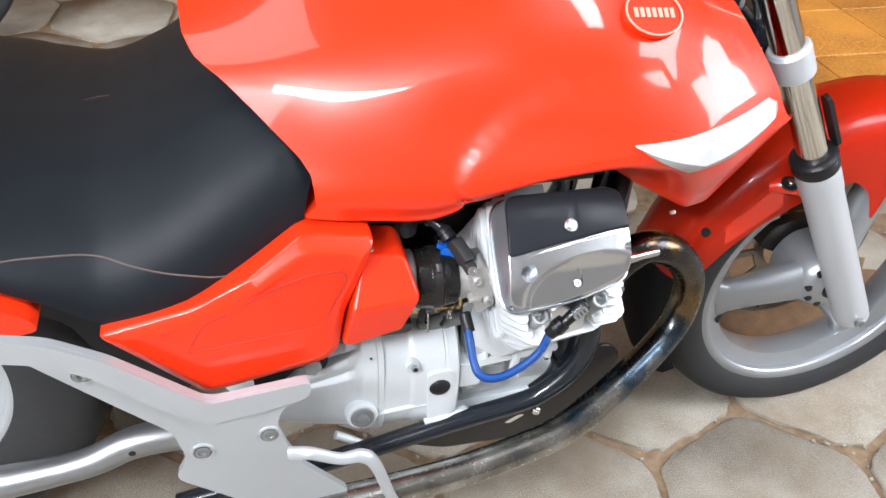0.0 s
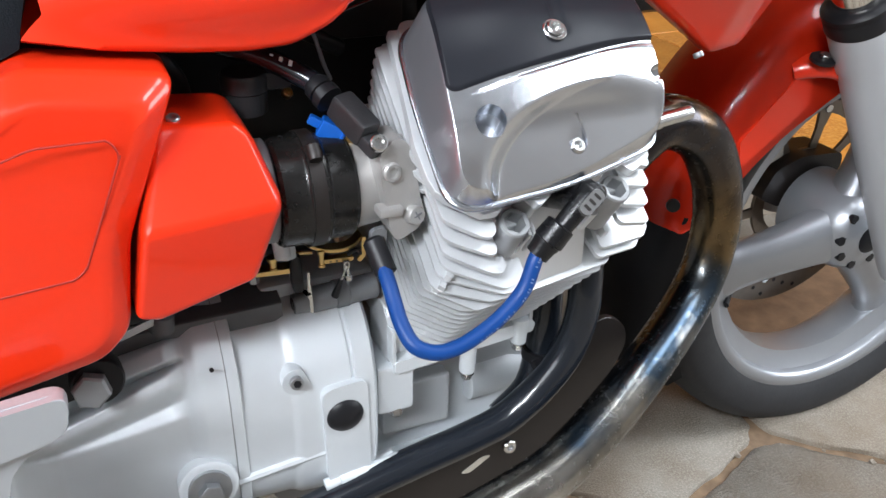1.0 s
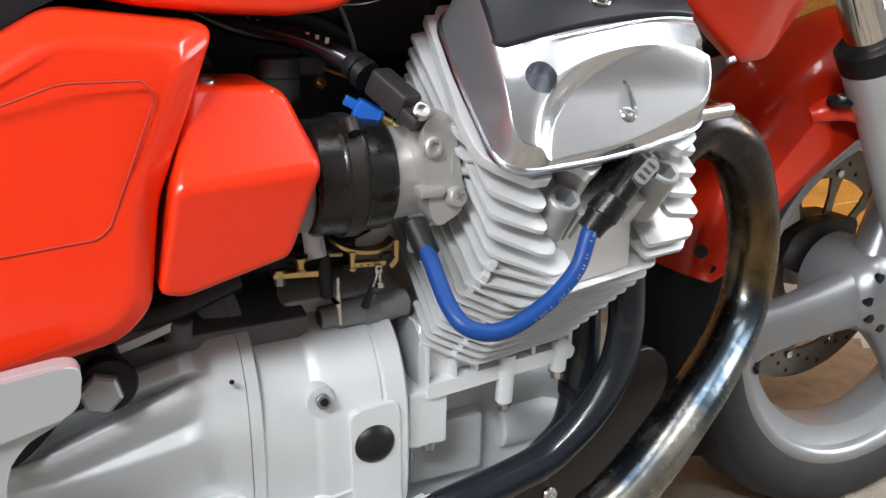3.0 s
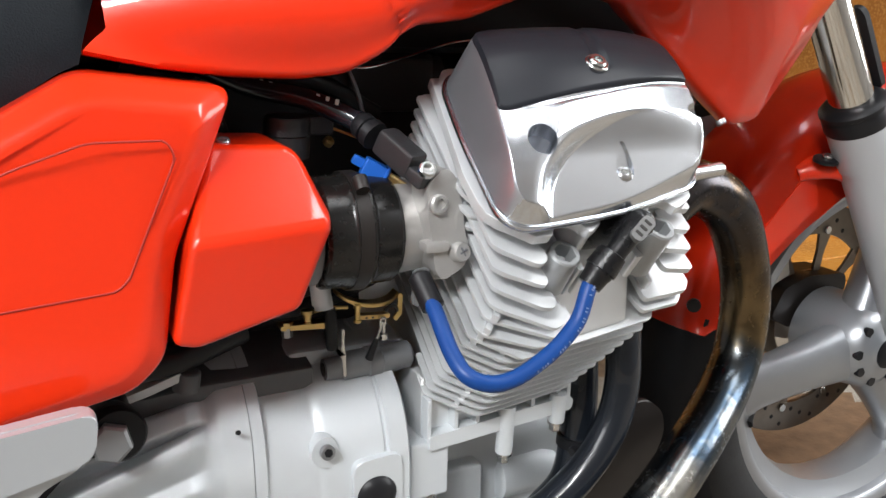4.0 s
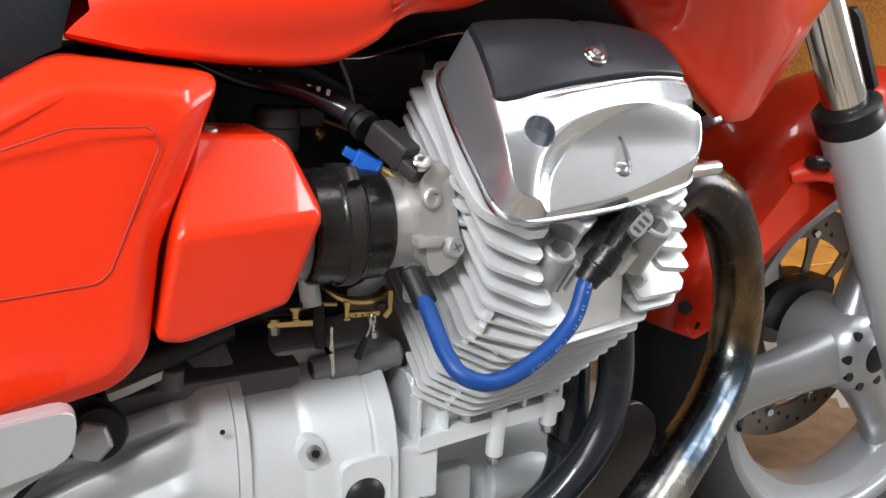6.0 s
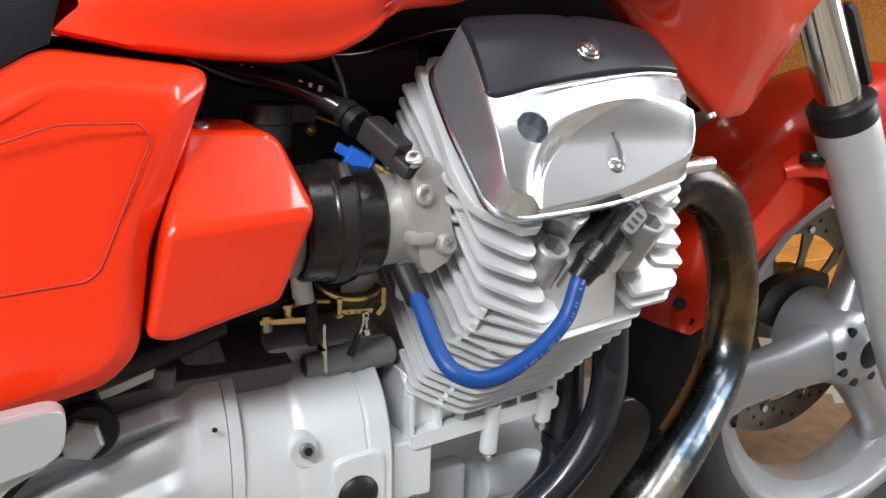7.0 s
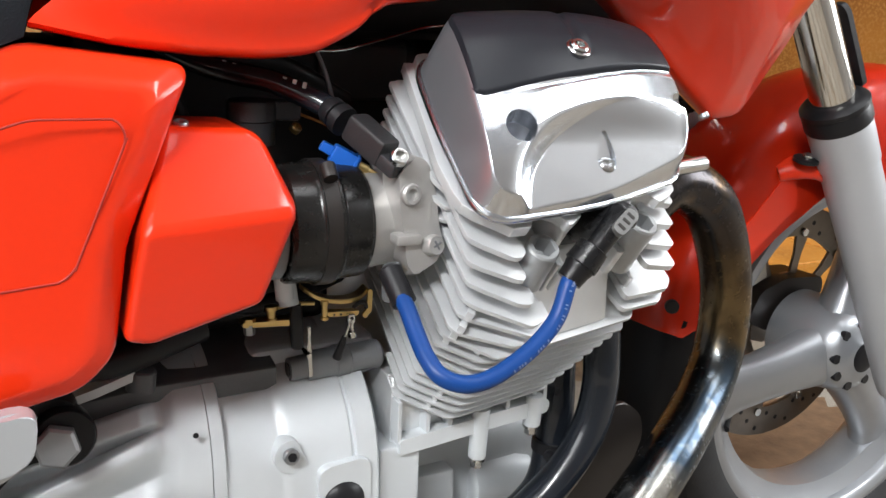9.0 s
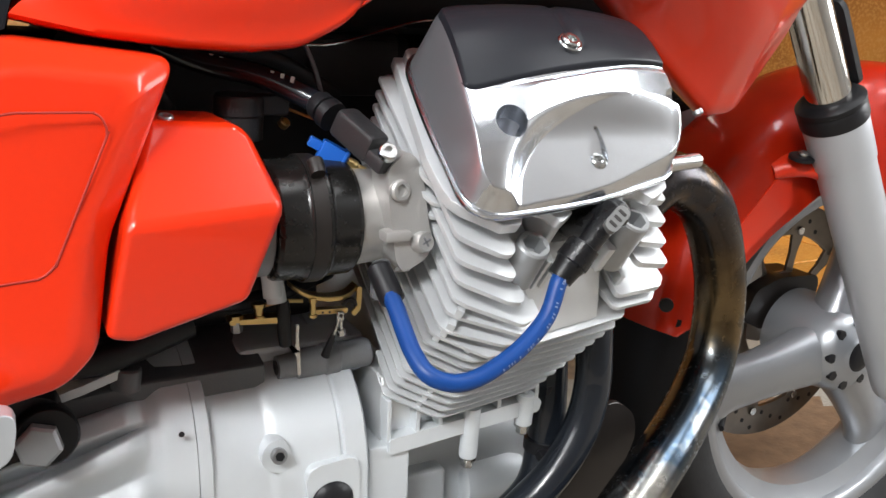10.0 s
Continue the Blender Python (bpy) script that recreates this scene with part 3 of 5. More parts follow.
prism(bm, round_poly([(-.62, .56), (-.43, .53), (-.29, .45), (-.255, .33), (-.30, .28), (-.34, .32), (-.40, .46), (-.62, .50)], .02), side(-.10), 0, .22, .01)
part("inner_mudguard", bm, BLACK, bike, "black plastic inner rear mudguard")

# -- gearbox and bell housing
def superellipse(x, yc, zc, hy, hz, n, k=72):
    out = []
    for i in range(k):
        q = 2 * math.pi * i / k
        c, s = math.cos(q), math.sin(q)
        out.append(Vector((x, yc + hy * math.copysign(abs(c) ** (2 / n), c), zc + hz * math.copysign(abs(s) ** (2 / n), s))))
    return out


def shell(secs):
    bm = bmesh.new()
    rings(bm, [superellipse(*q) for q in secs])
    return bm


GEAR = [(-.235, .02, .12, .06, 3), (-.18, .012, .172, .076, 3.4), (-.147, .01, .184, .084, 3.6), (-.10, .01, .190, .092, 3.8), (-.062, .01, .193, .098, 4), (-.054, .01, .197, .104, 4), (-.05, .01, .1985, .106, 4), (-.034, .01, .1985, .107, 4)]
# cast ribs that fan out on the rear cover: height at its two ends, half width, crest
GEAR_RIBS = ((.354, .402, .0125, .0125), (.384, .4150, .0105, .0105), (.405, .4295, .009, .008))


def gearbox_shell():
    bm = bmesh.new()
    loops = []
    stations = [-.235 + .177 * k / 120 for k in range(121)] + [-.054, -.05, -.034]
    for x in stations:
        yc, hy, hz, n = [ramp(x, [(g[0], g[m]) for g in GEAR]) for m in (1, 2, 3, 4)]
        lp = superellipse(x, yc, .338, hy, hz, n, 640)
        fade = max(0, min(1, (x + .215) / .05, (-.057 - x) / .014))
        for p in lp:
            if p.y < 0 and fade > 0:
                d = -.009 * max(0, min(1, (p.z - .345 - (x + .19) * .2) / .015, (.432 - p.z) / .008))
                for z0, z1, w, h in GEAR_RIBS:
                    t = (p.z - (z0 + (z1 - z0) * (x + .19) / .13)) / w
                    if t < 0 and z0 < .36:
                        top = .5 + .5 * math.cos(math.pi * min(1, -t * .6))
                    else:
                        top = max(0, min(1, (.86 - abs(t)) / .55))
                        top = top * top * (3 - 2 * top)
                    d = max(d, (h + .007) * top - .009)
                p += Vector((0, -.85, .53)) * d * fade
        loops.append(lp)
    rings(bm, loops)
    return bm


gearbox = part("gearbox", gearbox_shell(), CAST, bike, "matt silver-grey cast gearbox housing", 70)
part("gasket", shell(((-.035, .01, .338, .1965, .105, 4), (-.0325, .01, .338, .1965, .105, 4))), SEAMT, gearbox)
part("flange", shell(((-.0335, .01, .338, .199, .107, 4), (-.026, .01, .338, .199, .107, 4), (-.025, .01, .338, .1965, .105, 4))), CAST, gearbox)
bell = part("bell_housing", shell(((-.027, .01, .336, .197, .104, 3.4), (.0075, .01, .336, .1985, .1055, 3.3), (.0105, .01, .336, .1995, .1065, 3.3), (.016, .01, .336, .2022, .1085, 3.3), (.053, .01, .336, .205, .110, 3.3), (.054, .01, .336, .2035, .1085, 3.3), (.0555, .01, .336, .2035, .1085, 3.3), (.0565, .01, .336, .206, .111, 3.3), (.070, .01, .336, .206, .111, 3.3), (.0745, .01, .336, .198, .103, 3.3))), CAST, bike, "matt silver-grey bell housing with a black inspection plug", 32)
# black plug in the timing hole
bm = bmesh.new()
lathe(bm, (.046, -.193, .349), (0, -1, 0), [(0, .0148), (.0035, .0148), (.0062, .0130), (.0085, .0095), (.0098, .005), (.0101, .0005)], 32)
part("inspection_plug", bm, BLACK, bell, "black rubber inspection plug")
# ledge along the housing's side
bm = bmesh.new()
tube(bm, [(-.034, -.1865, .303), (.01, -.1885, .310), (.032, -.1905, .314)], .0035, 8)
part("ledge", bm, CAST, bell)
bm = bmesh.new()
prism(bm, round_poly([(.029, .375), (.064, .378), (.0655, .285), (.032, .283)], .008), side(-.1975), 0, .02, .003)
part("boss_field", bm, CAST, bell)
bm = bmesh.new()
tube(bm, [(-.09, -.182, .268), (-.03, -.19, .240), (.03, -.192, .272), (.088, -.187, .286)], .006, 10)
part("lower_rib", bm, CAST, bell)
# horizontal screw boss under the plug
bm = bmesh.new()
lathe(bm, (.028, -.196, .284), (1, -.0, .12), [(0, .0035), (0, .0052), (.012, .0052), (.0125, .0062), (.034, .0062), (.036, .005), (.062, .005)], 16)
part("screw_boss", bm, CAST, bell)
# side screw with its lug
bm = bmesh.new()
prism(bm, round_poly([(.0030, .3880), (.0085, .3955), (.0175, .3950), (.0210, .3860), (.0260, .3745), (.0195, .3715), (.0080, .3740), (.0030, .3800)], .004), side(-.1905), 0, .014, .0022, 3)
part("lug", bm, CAST, bell)
bolt("screw", (.0125, -.1928, .3862), (-.05, -1, .25), .0050, .004, STEELD, bell)
# black hexagon paints the dark inside of the socket
bm = bmesh.new()
lathe(bm, (.0125, -.1962, .3870), (-.05, -1, .25), [(0, .0030), (.0008, .0030)], 6)
part("socket", bm, BLACK, bell)
# dark disc paints the shade inside the barrel's bore
bm = bmesh.new()
lathe(bm, (.0217, -.158, .4285), (-1, -.02, -.03), [(0, .0048), (.0006, .0048)], 14)
part("barrel_bore", bm, CASTK, bell)
# breather barrel on top of the housing, coloured dark for the shade over it
bm = bmesh.new()
lathe(bm, (.022, -.158, .4285), (1, .02, .03), [(0, .003), (0, .0075), (.012, .0082), (.0125, .0098), (.030, .0098), (.031, .0108), (.040, .0108), (.041, .0098), (.062, .0098), (.064, .008)], 18)
part("top_barrel", bm, CASTD, bell, "barrel with a bore, toned dark grey for the shade over it")
bm = bmesh.new()
box(bm, (.045, -.12, .424), (.09, .05, .03), .008)
part("top_pad", bm, CAST, bell)
# upper deck behind the housing, the shade on its top put into dark grey
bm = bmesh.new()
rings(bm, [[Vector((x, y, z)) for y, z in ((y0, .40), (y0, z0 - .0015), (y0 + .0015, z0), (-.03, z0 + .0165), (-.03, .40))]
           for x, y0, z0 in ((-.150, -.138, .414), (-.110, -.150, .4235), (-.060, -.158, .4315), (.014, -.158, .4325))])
part("upper_deck", bm, CASTSHADE, gearbox, "gearbox deck toned dark grey for the shade under the tank")
bm = bmesh.new()
lathe(bm, (-.043, -.186, .408), (0, -1, .5), [(0, .0016), (.0025, .0016)], 10)
part("drain_dot", bm, BLACK, gearbox)
# pale rib that rises from the mount towards the throttle
bm = bmesh.new()
prism(bm, round_poly([(-.1290, .4310), (-.1130, .4325), (-.0930, .4380), (-.0720, .4450), (-.0720, .4395), (-.0930, .4325), (-.1130, .4275), (-.1290, .4260)], .0015), side(-.166), 0, .014, .0012, 2)
part("rising_rib", bm, CAST, gearbox)
# stub in the same grey, darkened for shade
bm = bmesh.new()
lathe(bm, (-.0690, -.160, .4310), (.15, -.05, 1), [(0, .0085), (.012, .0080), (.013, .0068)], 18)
part("casting_stub", bm, CASTSHADE, gearbox)
# filler plug
bm = bmesh.new()
lathe(bm, (-.056, -.183, .312), (0, -1, .12), [(0, .021), (.012, .021), (.014, .018)], 26)
part("filler_neck", bm, CAST, gearbox)
bm = bmesh.new()
lathe(bm, (-.056, -.197, .314), (0, -1, .12), [(0, .0155), (.003, .0155), (.004, .0125)], 26)
lathe(bm, (-.056, -.200, .314), (0, -1, .12), [(0, .009), (.007, .009), (.008, .0075)], 6)
part("filler_plug", bm, STEELD, gearbox, "bright steel filler plug")
# pivot bolt in its black bracket
bm = bmesh.new()
lathe(bm, (-.114, -.182, .4235), (.1, -1, .1), [(0, .0165), (.013, .0165), (.015, .0150)], 28)
brk = part("engine_mount", bm, BLACK, bike, "black engine mount with a large steel bolt")
bm2 = bmesh.new()
prism(bm2, round_poly([(-.131, .4485), (-.107, .442), (-.1025, .4285), (-.113, .411), (-.135, .408), (-.158, .385), (-.185, .37), (-.19, .44)], .006), side(-.187), 0, .02, .002, 2)
part("mount_plate", bm2, BLACK, brk)
bm = bmesh.new()
lathe(bm, (-.1165, -.1985, .4235), (-.12, -1, .16), [(0, .0118), (.0065, .0118), (.0080, .0100)], 6)
part("bolt", bm, BOLT, brk, "dull grey hexagon bolt", 20)
bm = bmesh.new()
tube(bm, [(-.13, -.16, .455), (-.085, -.165, .452), (-.03, -.15, .462)], .009, 12)
part("upper_rail", bm, BLACK, bike, "black upper frame rail")


# -- crankcase under the cylinder
bm = bmesh.new()
rings(bm, [superellipse(*q) for q in ((.086, .01, .28, .150, .08, 5), (.11, .01, .28, .150, .08, 5), (.235, .01, .28, .145, .078, 5), (.25, .01, .28, .13, .065, 4))])
crank = part("crankcase", bm, CAST, bike, "matt silver-grey cast crankcase", 35)
bm = bmesh.new()
prism(bm, [(.106, .102), (.165, .104), (.223, .114), (.223, .30), (.106, .30)], C, .30, .444, .003, 2)
part("deck_wall", bm, CAST, crank)
# upright rail under the fins with pockets, posts and screws
bm = bmesh.new()
prism(bm, round_poly([(.088, .3685), (.205, .3790), (.207, .3865), (.203, .3905), (.088, .3795)], .002), side(-.190), 0, .05, .0012, 2)
part("deck_rail", bm, CAST, crank)
bm = bmesh.new()
prism(bm, [(.086, .372), (.204, .382), (.204, .420), (.086, .420)], side(-.179), 0, .04, .001, 1)
part("pocket_wall", bm, FIN, crank)
for x in (.088, .109, .126, .146, .172, .194, .203):
    bm = bmesh.new()
    z = .378 + (x - .09) * .09
    box(bm, (x, -.182, z + .014), (.0034, .014, .030), .0008)
    part("deck_rib", bm, CAST, crank)
for x, z1, z0 in ((.150, .392, .353), (.194, .394, .370)):
    bm = bmesh.new()
    lathe(bm, (x, -.1885, z1), (0, .06, -1), [(0, .0064), (z1 - z0 - .001, .0064), (z1 - z0, .0054)], 18)
    post = part("bolt_post", bm, CAST, crank)
    bolt("bolt", (x, -.1865, z0 + .0005), (0, .06, -1), .0045, .008, STEEL, post, hexagon=True)
bm = bmesh.new()
box(bm, (.090, -.162, .352), (.030, .05, .044), .003)
part("side_block", bm, CAST, crank)
bolt("bolt", (.092, -.180, .331), (0, -.3, -1), .005, .008, STEEL, crank, hexagon=True)
bm = bmesh.new()
lathe(bm, (.172, -.130, .297), (1, .02, .02), [(0, .014), (.004, .019), (.045, .019), (.058, .015), (.062, .008)], 22)
part("oil_gallery", bm, CAST, crank)
bm = bmesh.new()
box(bm, (.122, -.142, .30), (.062, .02, .05), .004)
part("side_block", bm, CAST, crank)
bm = bmesh.new()
box(bm, (.165, -.140, .240), (.16, .03, .02), .004)
part("lower_flange", bm, CAST, crank)

# -- cylinder: thin fins on the barrel, heavier ones on the head
core = bmesh.new()
prism(core, [(.112, .25), (.112, .125), (.125, .108), (.195, .108), (.212, .13), (.212, .25)], C, .43, .54, .002, 1)
barrel = part("cylinder", core, FIN, bike, "white-silver painted finned engine cylinder")


def fin(a, outline, thick, parent, name="fin", round_by=.0022):
    bm = bmesh.new()
    prism(bm, round_poly(outline, round_by, 3), C, a, a + thick, min(.0006, thick * .25), 2)
    return part(name, bm, FIN, parent)


for i in range(9):
    a = .4365 + i * .0086
    x0 = .0852 + .0052 * min(1, i / 5)
    vc = .1000 - .0042 * i / 8
    back = (.117, .1285)[i] if i < 2 else .240
    x1 = .2045 + .0036 * i
    fin(a, [(x0, back), (x0, vc), (x0 + .0238, vc - .0175), (x0 + .0315, .0768), (x0 + .040, .0769), (x1 - .006, .0855), (x1, .096), (x1, .240), (.13, .240), (.13, max(.12, back - .002))], .0018, barrel)
    # small cast bridge on the corner
    bm = bmesh.new()
    k = .0195 if i < 6 else .0225
    prism(bm, [(x0 + k, vc - .0110), (x0 + k + .0022, vc - .0135), (x0 + k + .007, vc - .004), (x0 + k + .0048, vc - .0015)], C, a + .0020, a + .0062)
    part("fin_bridge", bm, FIN, barrel)
# longer fins that run into the shoulder
fin(.5155, [(.0910, .24), (.0910, .0952), (.0962, .0908), (.1207, .0728), (.130, .0735), (.229, .0868), (.238, .099), (.238, .24)], .0024, barrel)
fin(.5255, [(.0918, .24), (.0918, .0942), (.0958, .0880), (.1280, .0735), (.1530, .0745), (.157, .079), (.157, .24)], .0026, barrel)
fin(.5355, [(.0945, .24), (.0945, .0957), (.1000, .0905), (.1340, .0735), (.1490, .0740), (.153, .079), (.153, .24)], .0028, barrel)
for x, v, a in ((.0985, .0925, .518), (.0985, .0900, .528), (.1010, .0920, .5385), (.0985, .0960, .5085)):
    bm = bmesh.new()
    prism(bm, [(x - .003, v), (x, v - .003), (x + .007, v + .006), (x + .004, v + .009)], C, a - .001, a + .0058)
    part("fin_bridge", bm, FIN, barrel)
# sloping smooth shoulder between barrel and head
bm = bmesh.new()
loops = []
for x in (.1290, .1310, .14, .155, .17, .185, .200, .2070, .2085):
    e = .0030 if x in (.1290, .2085) else .0008 if x in (.1310, .2070) else 0
    v = .0778 + .130 * (x - .128)
    loops.append([C(x, v + dv + e, a) for dv, a in ((.10, .5185), (.0012, .5185), (0, .5195), (.0008, .5210), (.0075, .5290), (.0150, .5380), (.0225, .5465), (.0290, .5540), (.0380, .5600), (.10, .5650))])
rings(bm, loops)
part("shoulder", bm, FIN, barrel, "", 35)

bm = bmesh.new()
prism(bm, [(.100, .235), (.100, .142), (.116, .128), (.121, .152), (.143, .152), (.150, .126), (.152, .200), (.187, .200), (.189, .130), (.222, .130), (.234, .146), (.234, .235)], C, .53, .611, .002, 2)
head = part("cylinder_head", bm, FIN, bike, "white-silver painted cylinder head with bare fins", 40)
# side fins, corner by corner
fin(.5465, [(.0950, .236), (.0950, .0972), (.1010, .0910), (.1310, .0728), (.1400, .0760), (.142, .082), (.142, .236)], .0030, head, "head_fin", .003)
fin(.5610, [(.0924, .236), (.0924, .0994), (.0975, .0945), (.1185, .0800), (.1260, .0785), (.1300, .0830), (.128, .1), (.124, .13), (.124, .236)], .0032, head, "head_fin", .0022)
fin(.5745, [(.0897, .236), (.0897, .1036), (.0950, .0985), (.1140, .0873), (.1185, .0862), (.1212, .0895), (.1195, .105), (.1185, .13), (.1185, .236)], .0034, head, "head_fin", .0022)
fin(.5868, [(.0878, .236), (.0878, .1103), (.0930, .1050), (.1095, .0933), (.1150, .0928), (.1190, .0970), (.1175, .108), (.117, .13), (.117, .236)], .0036, head, "head_fin", .0022)
for a, x in ((.5350, .0880), (.5460, .0870), (.5570, .0850), (.5680, .0835), (.5790, .0825), (.5900, .0815)):
    fin(a, [(x, .232), (x, .150), (x + .006, .138), (.12, .138), (.12, .232)], .0030, head, "head_fin", .003)
# top slab with round notches over the studs and the open plug well
arc = lambda cx, cv, r, q0, q1, n=9: [(cx + r * math.cos(radians(q0 + (q1 - q0) * k / n)), cv + r * math.sin(radians(q0 + (q1 - q0) * k / n))) for k in range(n + 1)]
slab = [(.0885, .234), (.0800, .150), (.0808, .129), (.0829, .1205), (.0880, .1150), (.1063, .1010), (.1165, .1012)] + arc(.1300, .1005, .0118, 170, 5) + \
       [(.1440, .1010), (.1530, .1065), (.1545, .195), (.1860, .195), (.1872, .1145), (.1905, .1135)] + arc(.2020, .1095, .0110, 165, 15) + [(.2150, .1130), (.2220, .1160), (.2295, .1210), (.2370, .142), (.236, .234)]
bm = bmesh.new()
prism(bm, slab, C, .5985, .6055, .0012, 2)
part("top_slab", bm, FIN, head)
bm = bmesh.new()
prism(bm, round_poly([(.0940, .236), (.0888, .165), (.0893, .136), (.0935, .1240), (.112, .1150), (.150, .1600), (.188, .1600), (.225, .1330), (.2370, .150), (.237, .236)], .006), C, .6050, .6110, .001, 2)
part("gasket_face", bm, FIN, head)
# fins that cross the plug well deep inside
for k in (2, 3):
    fin(.556 + .0112 * k, [(.149, .185), (.149, .152 + .003 * k), (.190, .154 + .003 * k), (.190, .185)], .003, head, "well_fin", .001)
# wall beside the rear stud and the thin ribs below it
bm = bmesh.new()
prism(bm, round_poly([(.1418, .150), (.1418, .1085), (.1455, .1035), (.1525, .1075), (.1545, .150)], .003), C, .568, .600, .001, 2)
part("well_wall", bm, FIN, head)
for x, a1 in ((.1440, .578), (.1495, .574)):
    bm = bmesh.new()
    prism(bm, [(x, .094), (x + .0028, .094), (x + .0028, .13), (x, .13)], C, .552, a1, .0008, 2)
    part("rib", bm, FIN, head)
# front fins beside the other stud
for a, v, x1 in ((.5880, .1220, .2380), (.5785, .1125, .2385), (.5690, .1035, .2395), (.5597, .0945, .2410)):
    fin(a, [(.2185, .150), (.2185, v + .0050), (.2205, v + .0015), (x1 - .0025, v - .0015), (x1, v + .0005), (x1, .232), (.205, .232), (.205, .150)], .0046, head, "head_fin", .0015)
# stepped plates under the front stud
fin(.5250, [(.2090, .16), (.2090, .118), (.2155, .0905), (.2180, .0876), (.2480, .0902), (.256, .0985), (.256, .232), (.21, .232)], .0036, head, "block_fin", .0012)
fin(.5345, [(.2145, .16), (.2145, .0930), (.2165, .0907), (.2505, .0934), (.2565, .1000), (.2565, .232), (.21, .232)], .0042, head, "block_fin", .0012)
bm = bmesh.new()
prism(bm, [(.2190, .235), (.2190, .139), (.2230, .134), (.231, .134), (.2370, .142), (.2370, .235)], C, .50, .600, .002, 2)
part("front_wall", bm, FIN, head)
bm = bmesh.new()
prism(bm, round_poly([(.2165, .098), (.2200, .098), (.2200, .125), (.2165, .125)], .001), C, .538, .5475, .001, 2)
part("rib", bm, FIN, head)
for x, v, a0, a1 in ((.1935, .1010, .553, .5735), (.2010, .1010, .556, .5690)):
    bm = bmesh.new()
    prism(bm, round_poly([(x, v), (x + .0055, v), (x + .0055, .14), (x, .14)], .0015), C, a0, a1, .001, 2)
    part("rib", bm, FIN, head)
# stud bosses with deep hexagon sockets
for x, v, a1, a0 in ((.1327, .1000, .5890, .5600), (.2074, .1094, .5915, .5540)):
    bm = bmesh.new()
    hex_r = [.0059 / max(math.cos(((q + 30) % 60 - 30) * math.pi / 180), .5) for q in range(0, 360, 10)]
    prof = [(a0, .0108), (a0 + .012, .0101), (a1 - .0012, .0098), (a1, .0089)]
    loops = [[C(x + r * math.cos(radians(q)), v + r * math.sin(radians(q)), a) for q in range(0, 360, 10)] for a, r in prof]
    for a, k in ((a1 - .0002, 1.06), (a1 - .0012, .98), (a1 - .016, .96)):
        loops.append([C(x + r * k * math.cos(radians(q)), v + r * k * math.sin(radians(q)), a) for q, r in zip(range(0, 360, 10), hex_r)])
    rings(bm, loops)
    part("stud_boss", bm, NUT, head, "grey stud nut with a hexagon socket", 35)
    bm = bmesh.new()
    prism(bm, [(x - .008, v + .002), (x + .008, v + .002), (x + .006, v + .04), (x - .006, v + .04)], C, a0, a1 - .010, .001, 1)
    part("boss_web", bm, FIN, head)

# -- rocker cover: a rounded box with steep walls, its outer flank hollowed by a scoop
def cover_outline():
    pts = round_poly([(.0910, .231), (.0855, .170), (.0850, .101), (.165, .1075), (.2370, .1260), (.2400, .170), (.2360, .231)], .024, 14)
    out = []
    for (ax, av), (bx, bv) in zip(pts, pts[1:] + pts[:1]):
        n = max(1, int(math.hypot(bx - ax, bv - av) / .0011))
        out += [(ax + (bx - ax) * k / n, av + (bv - av) * k / n) for k in range(n)]
    return out


RIMLINE = cover_outline()
RA, RB = np.array(RIMLINE), np.roll(np.array(RIMLINE), -1, 0)
RIM_A = .6120


def edge_distance(x, v):
    """How far inside the rim a place of the cover lies."""
    p = np.array((x, v))
    ab = RB - RA
    t = np.clip(((p - RA) * ab).sum(1) / (ab * ab).sum(1), 0, 1)
    return float(np.sqrt((((RA + ab * t[:, None]) - p) ** 2).sum(1).min()))


CROWN = [(.098, .6290), (.106, .6320), (.114, .6385), (.122, .6432), (.132, .6475), (.145, .6512), (.158, .6540), (.172, .6578), (.185, .6606), (.2, .6612), (.212, .6596), (.222, .6555), (.230, .6480)]


def soft_min(a, b, k):
    d = max(k - abs(a - b), 0) / k
    return min(a, b) - d * d * k * .25


def panel_edge(x):
    return ramp(x, [(.085, .1545), (.0973, .1560), (.139, .1627), (.195, .1718), (.2175, .1750), (.235, .1765)])


def panel_side(v, inset=.0048):
    """Where the dark field ends beside the walls at this depth."""
    ends = []
    for outer, inner in ((.082, .13), (.248, .20)):
        for k in range(14):
            mid = (outer + inner) / 2
            inside = edge_distance(mid, v) > inset and .084 < mid < .2445
            outer, inner = (outer, mid) if inside else (mid, inner)
        ends.append(inner)
    return ends


def cover_height(x, v, d, plain=False):
    crown = sum(ramp(v + k * .004, CROWN) for k in range(-2, 3)) / 5
    crown -= .0062 * max(0, (.160 - x) / .066) ** 2 + .0065 * max(0, (x - .172) / .055) ** 2
    wall = RIM_A + .0006 + (5.0 + 2.5 * max(0, min(1, (.125 - x) / .03))) * d + 160 * d * d
    h = soft_min(crown, wall, .0170 - .0055 * max(0, min(1, (.125 - x) / .03)))
    # hollow in the outer flank, sharp at its rear end and soft above
    w = min(.999, max(0, (v - .106) / .046))
    left = .1135 + .085 * (1 - math.sqrt(1 - w * w))
    hollow = .6200 + .60 * (v - .112) + 34 * max(0, v - .134) ** 2 + 1.20 * max(0, left - x) + .25 * max(0, x - .226)
    h = soft_min(h, max(hollow, RIM_A + .004), .0085)
    if not plain:
        # groove along the front of the dark field
        g = v - panel_edge(x)
        if -.0034 < g < .004 and x > .100:
            h -= .0016 * math.sin(math.pi * min(1, max(0, (g + .0034) / .0040))) * min(1, (x - .1) / .06)
    return h


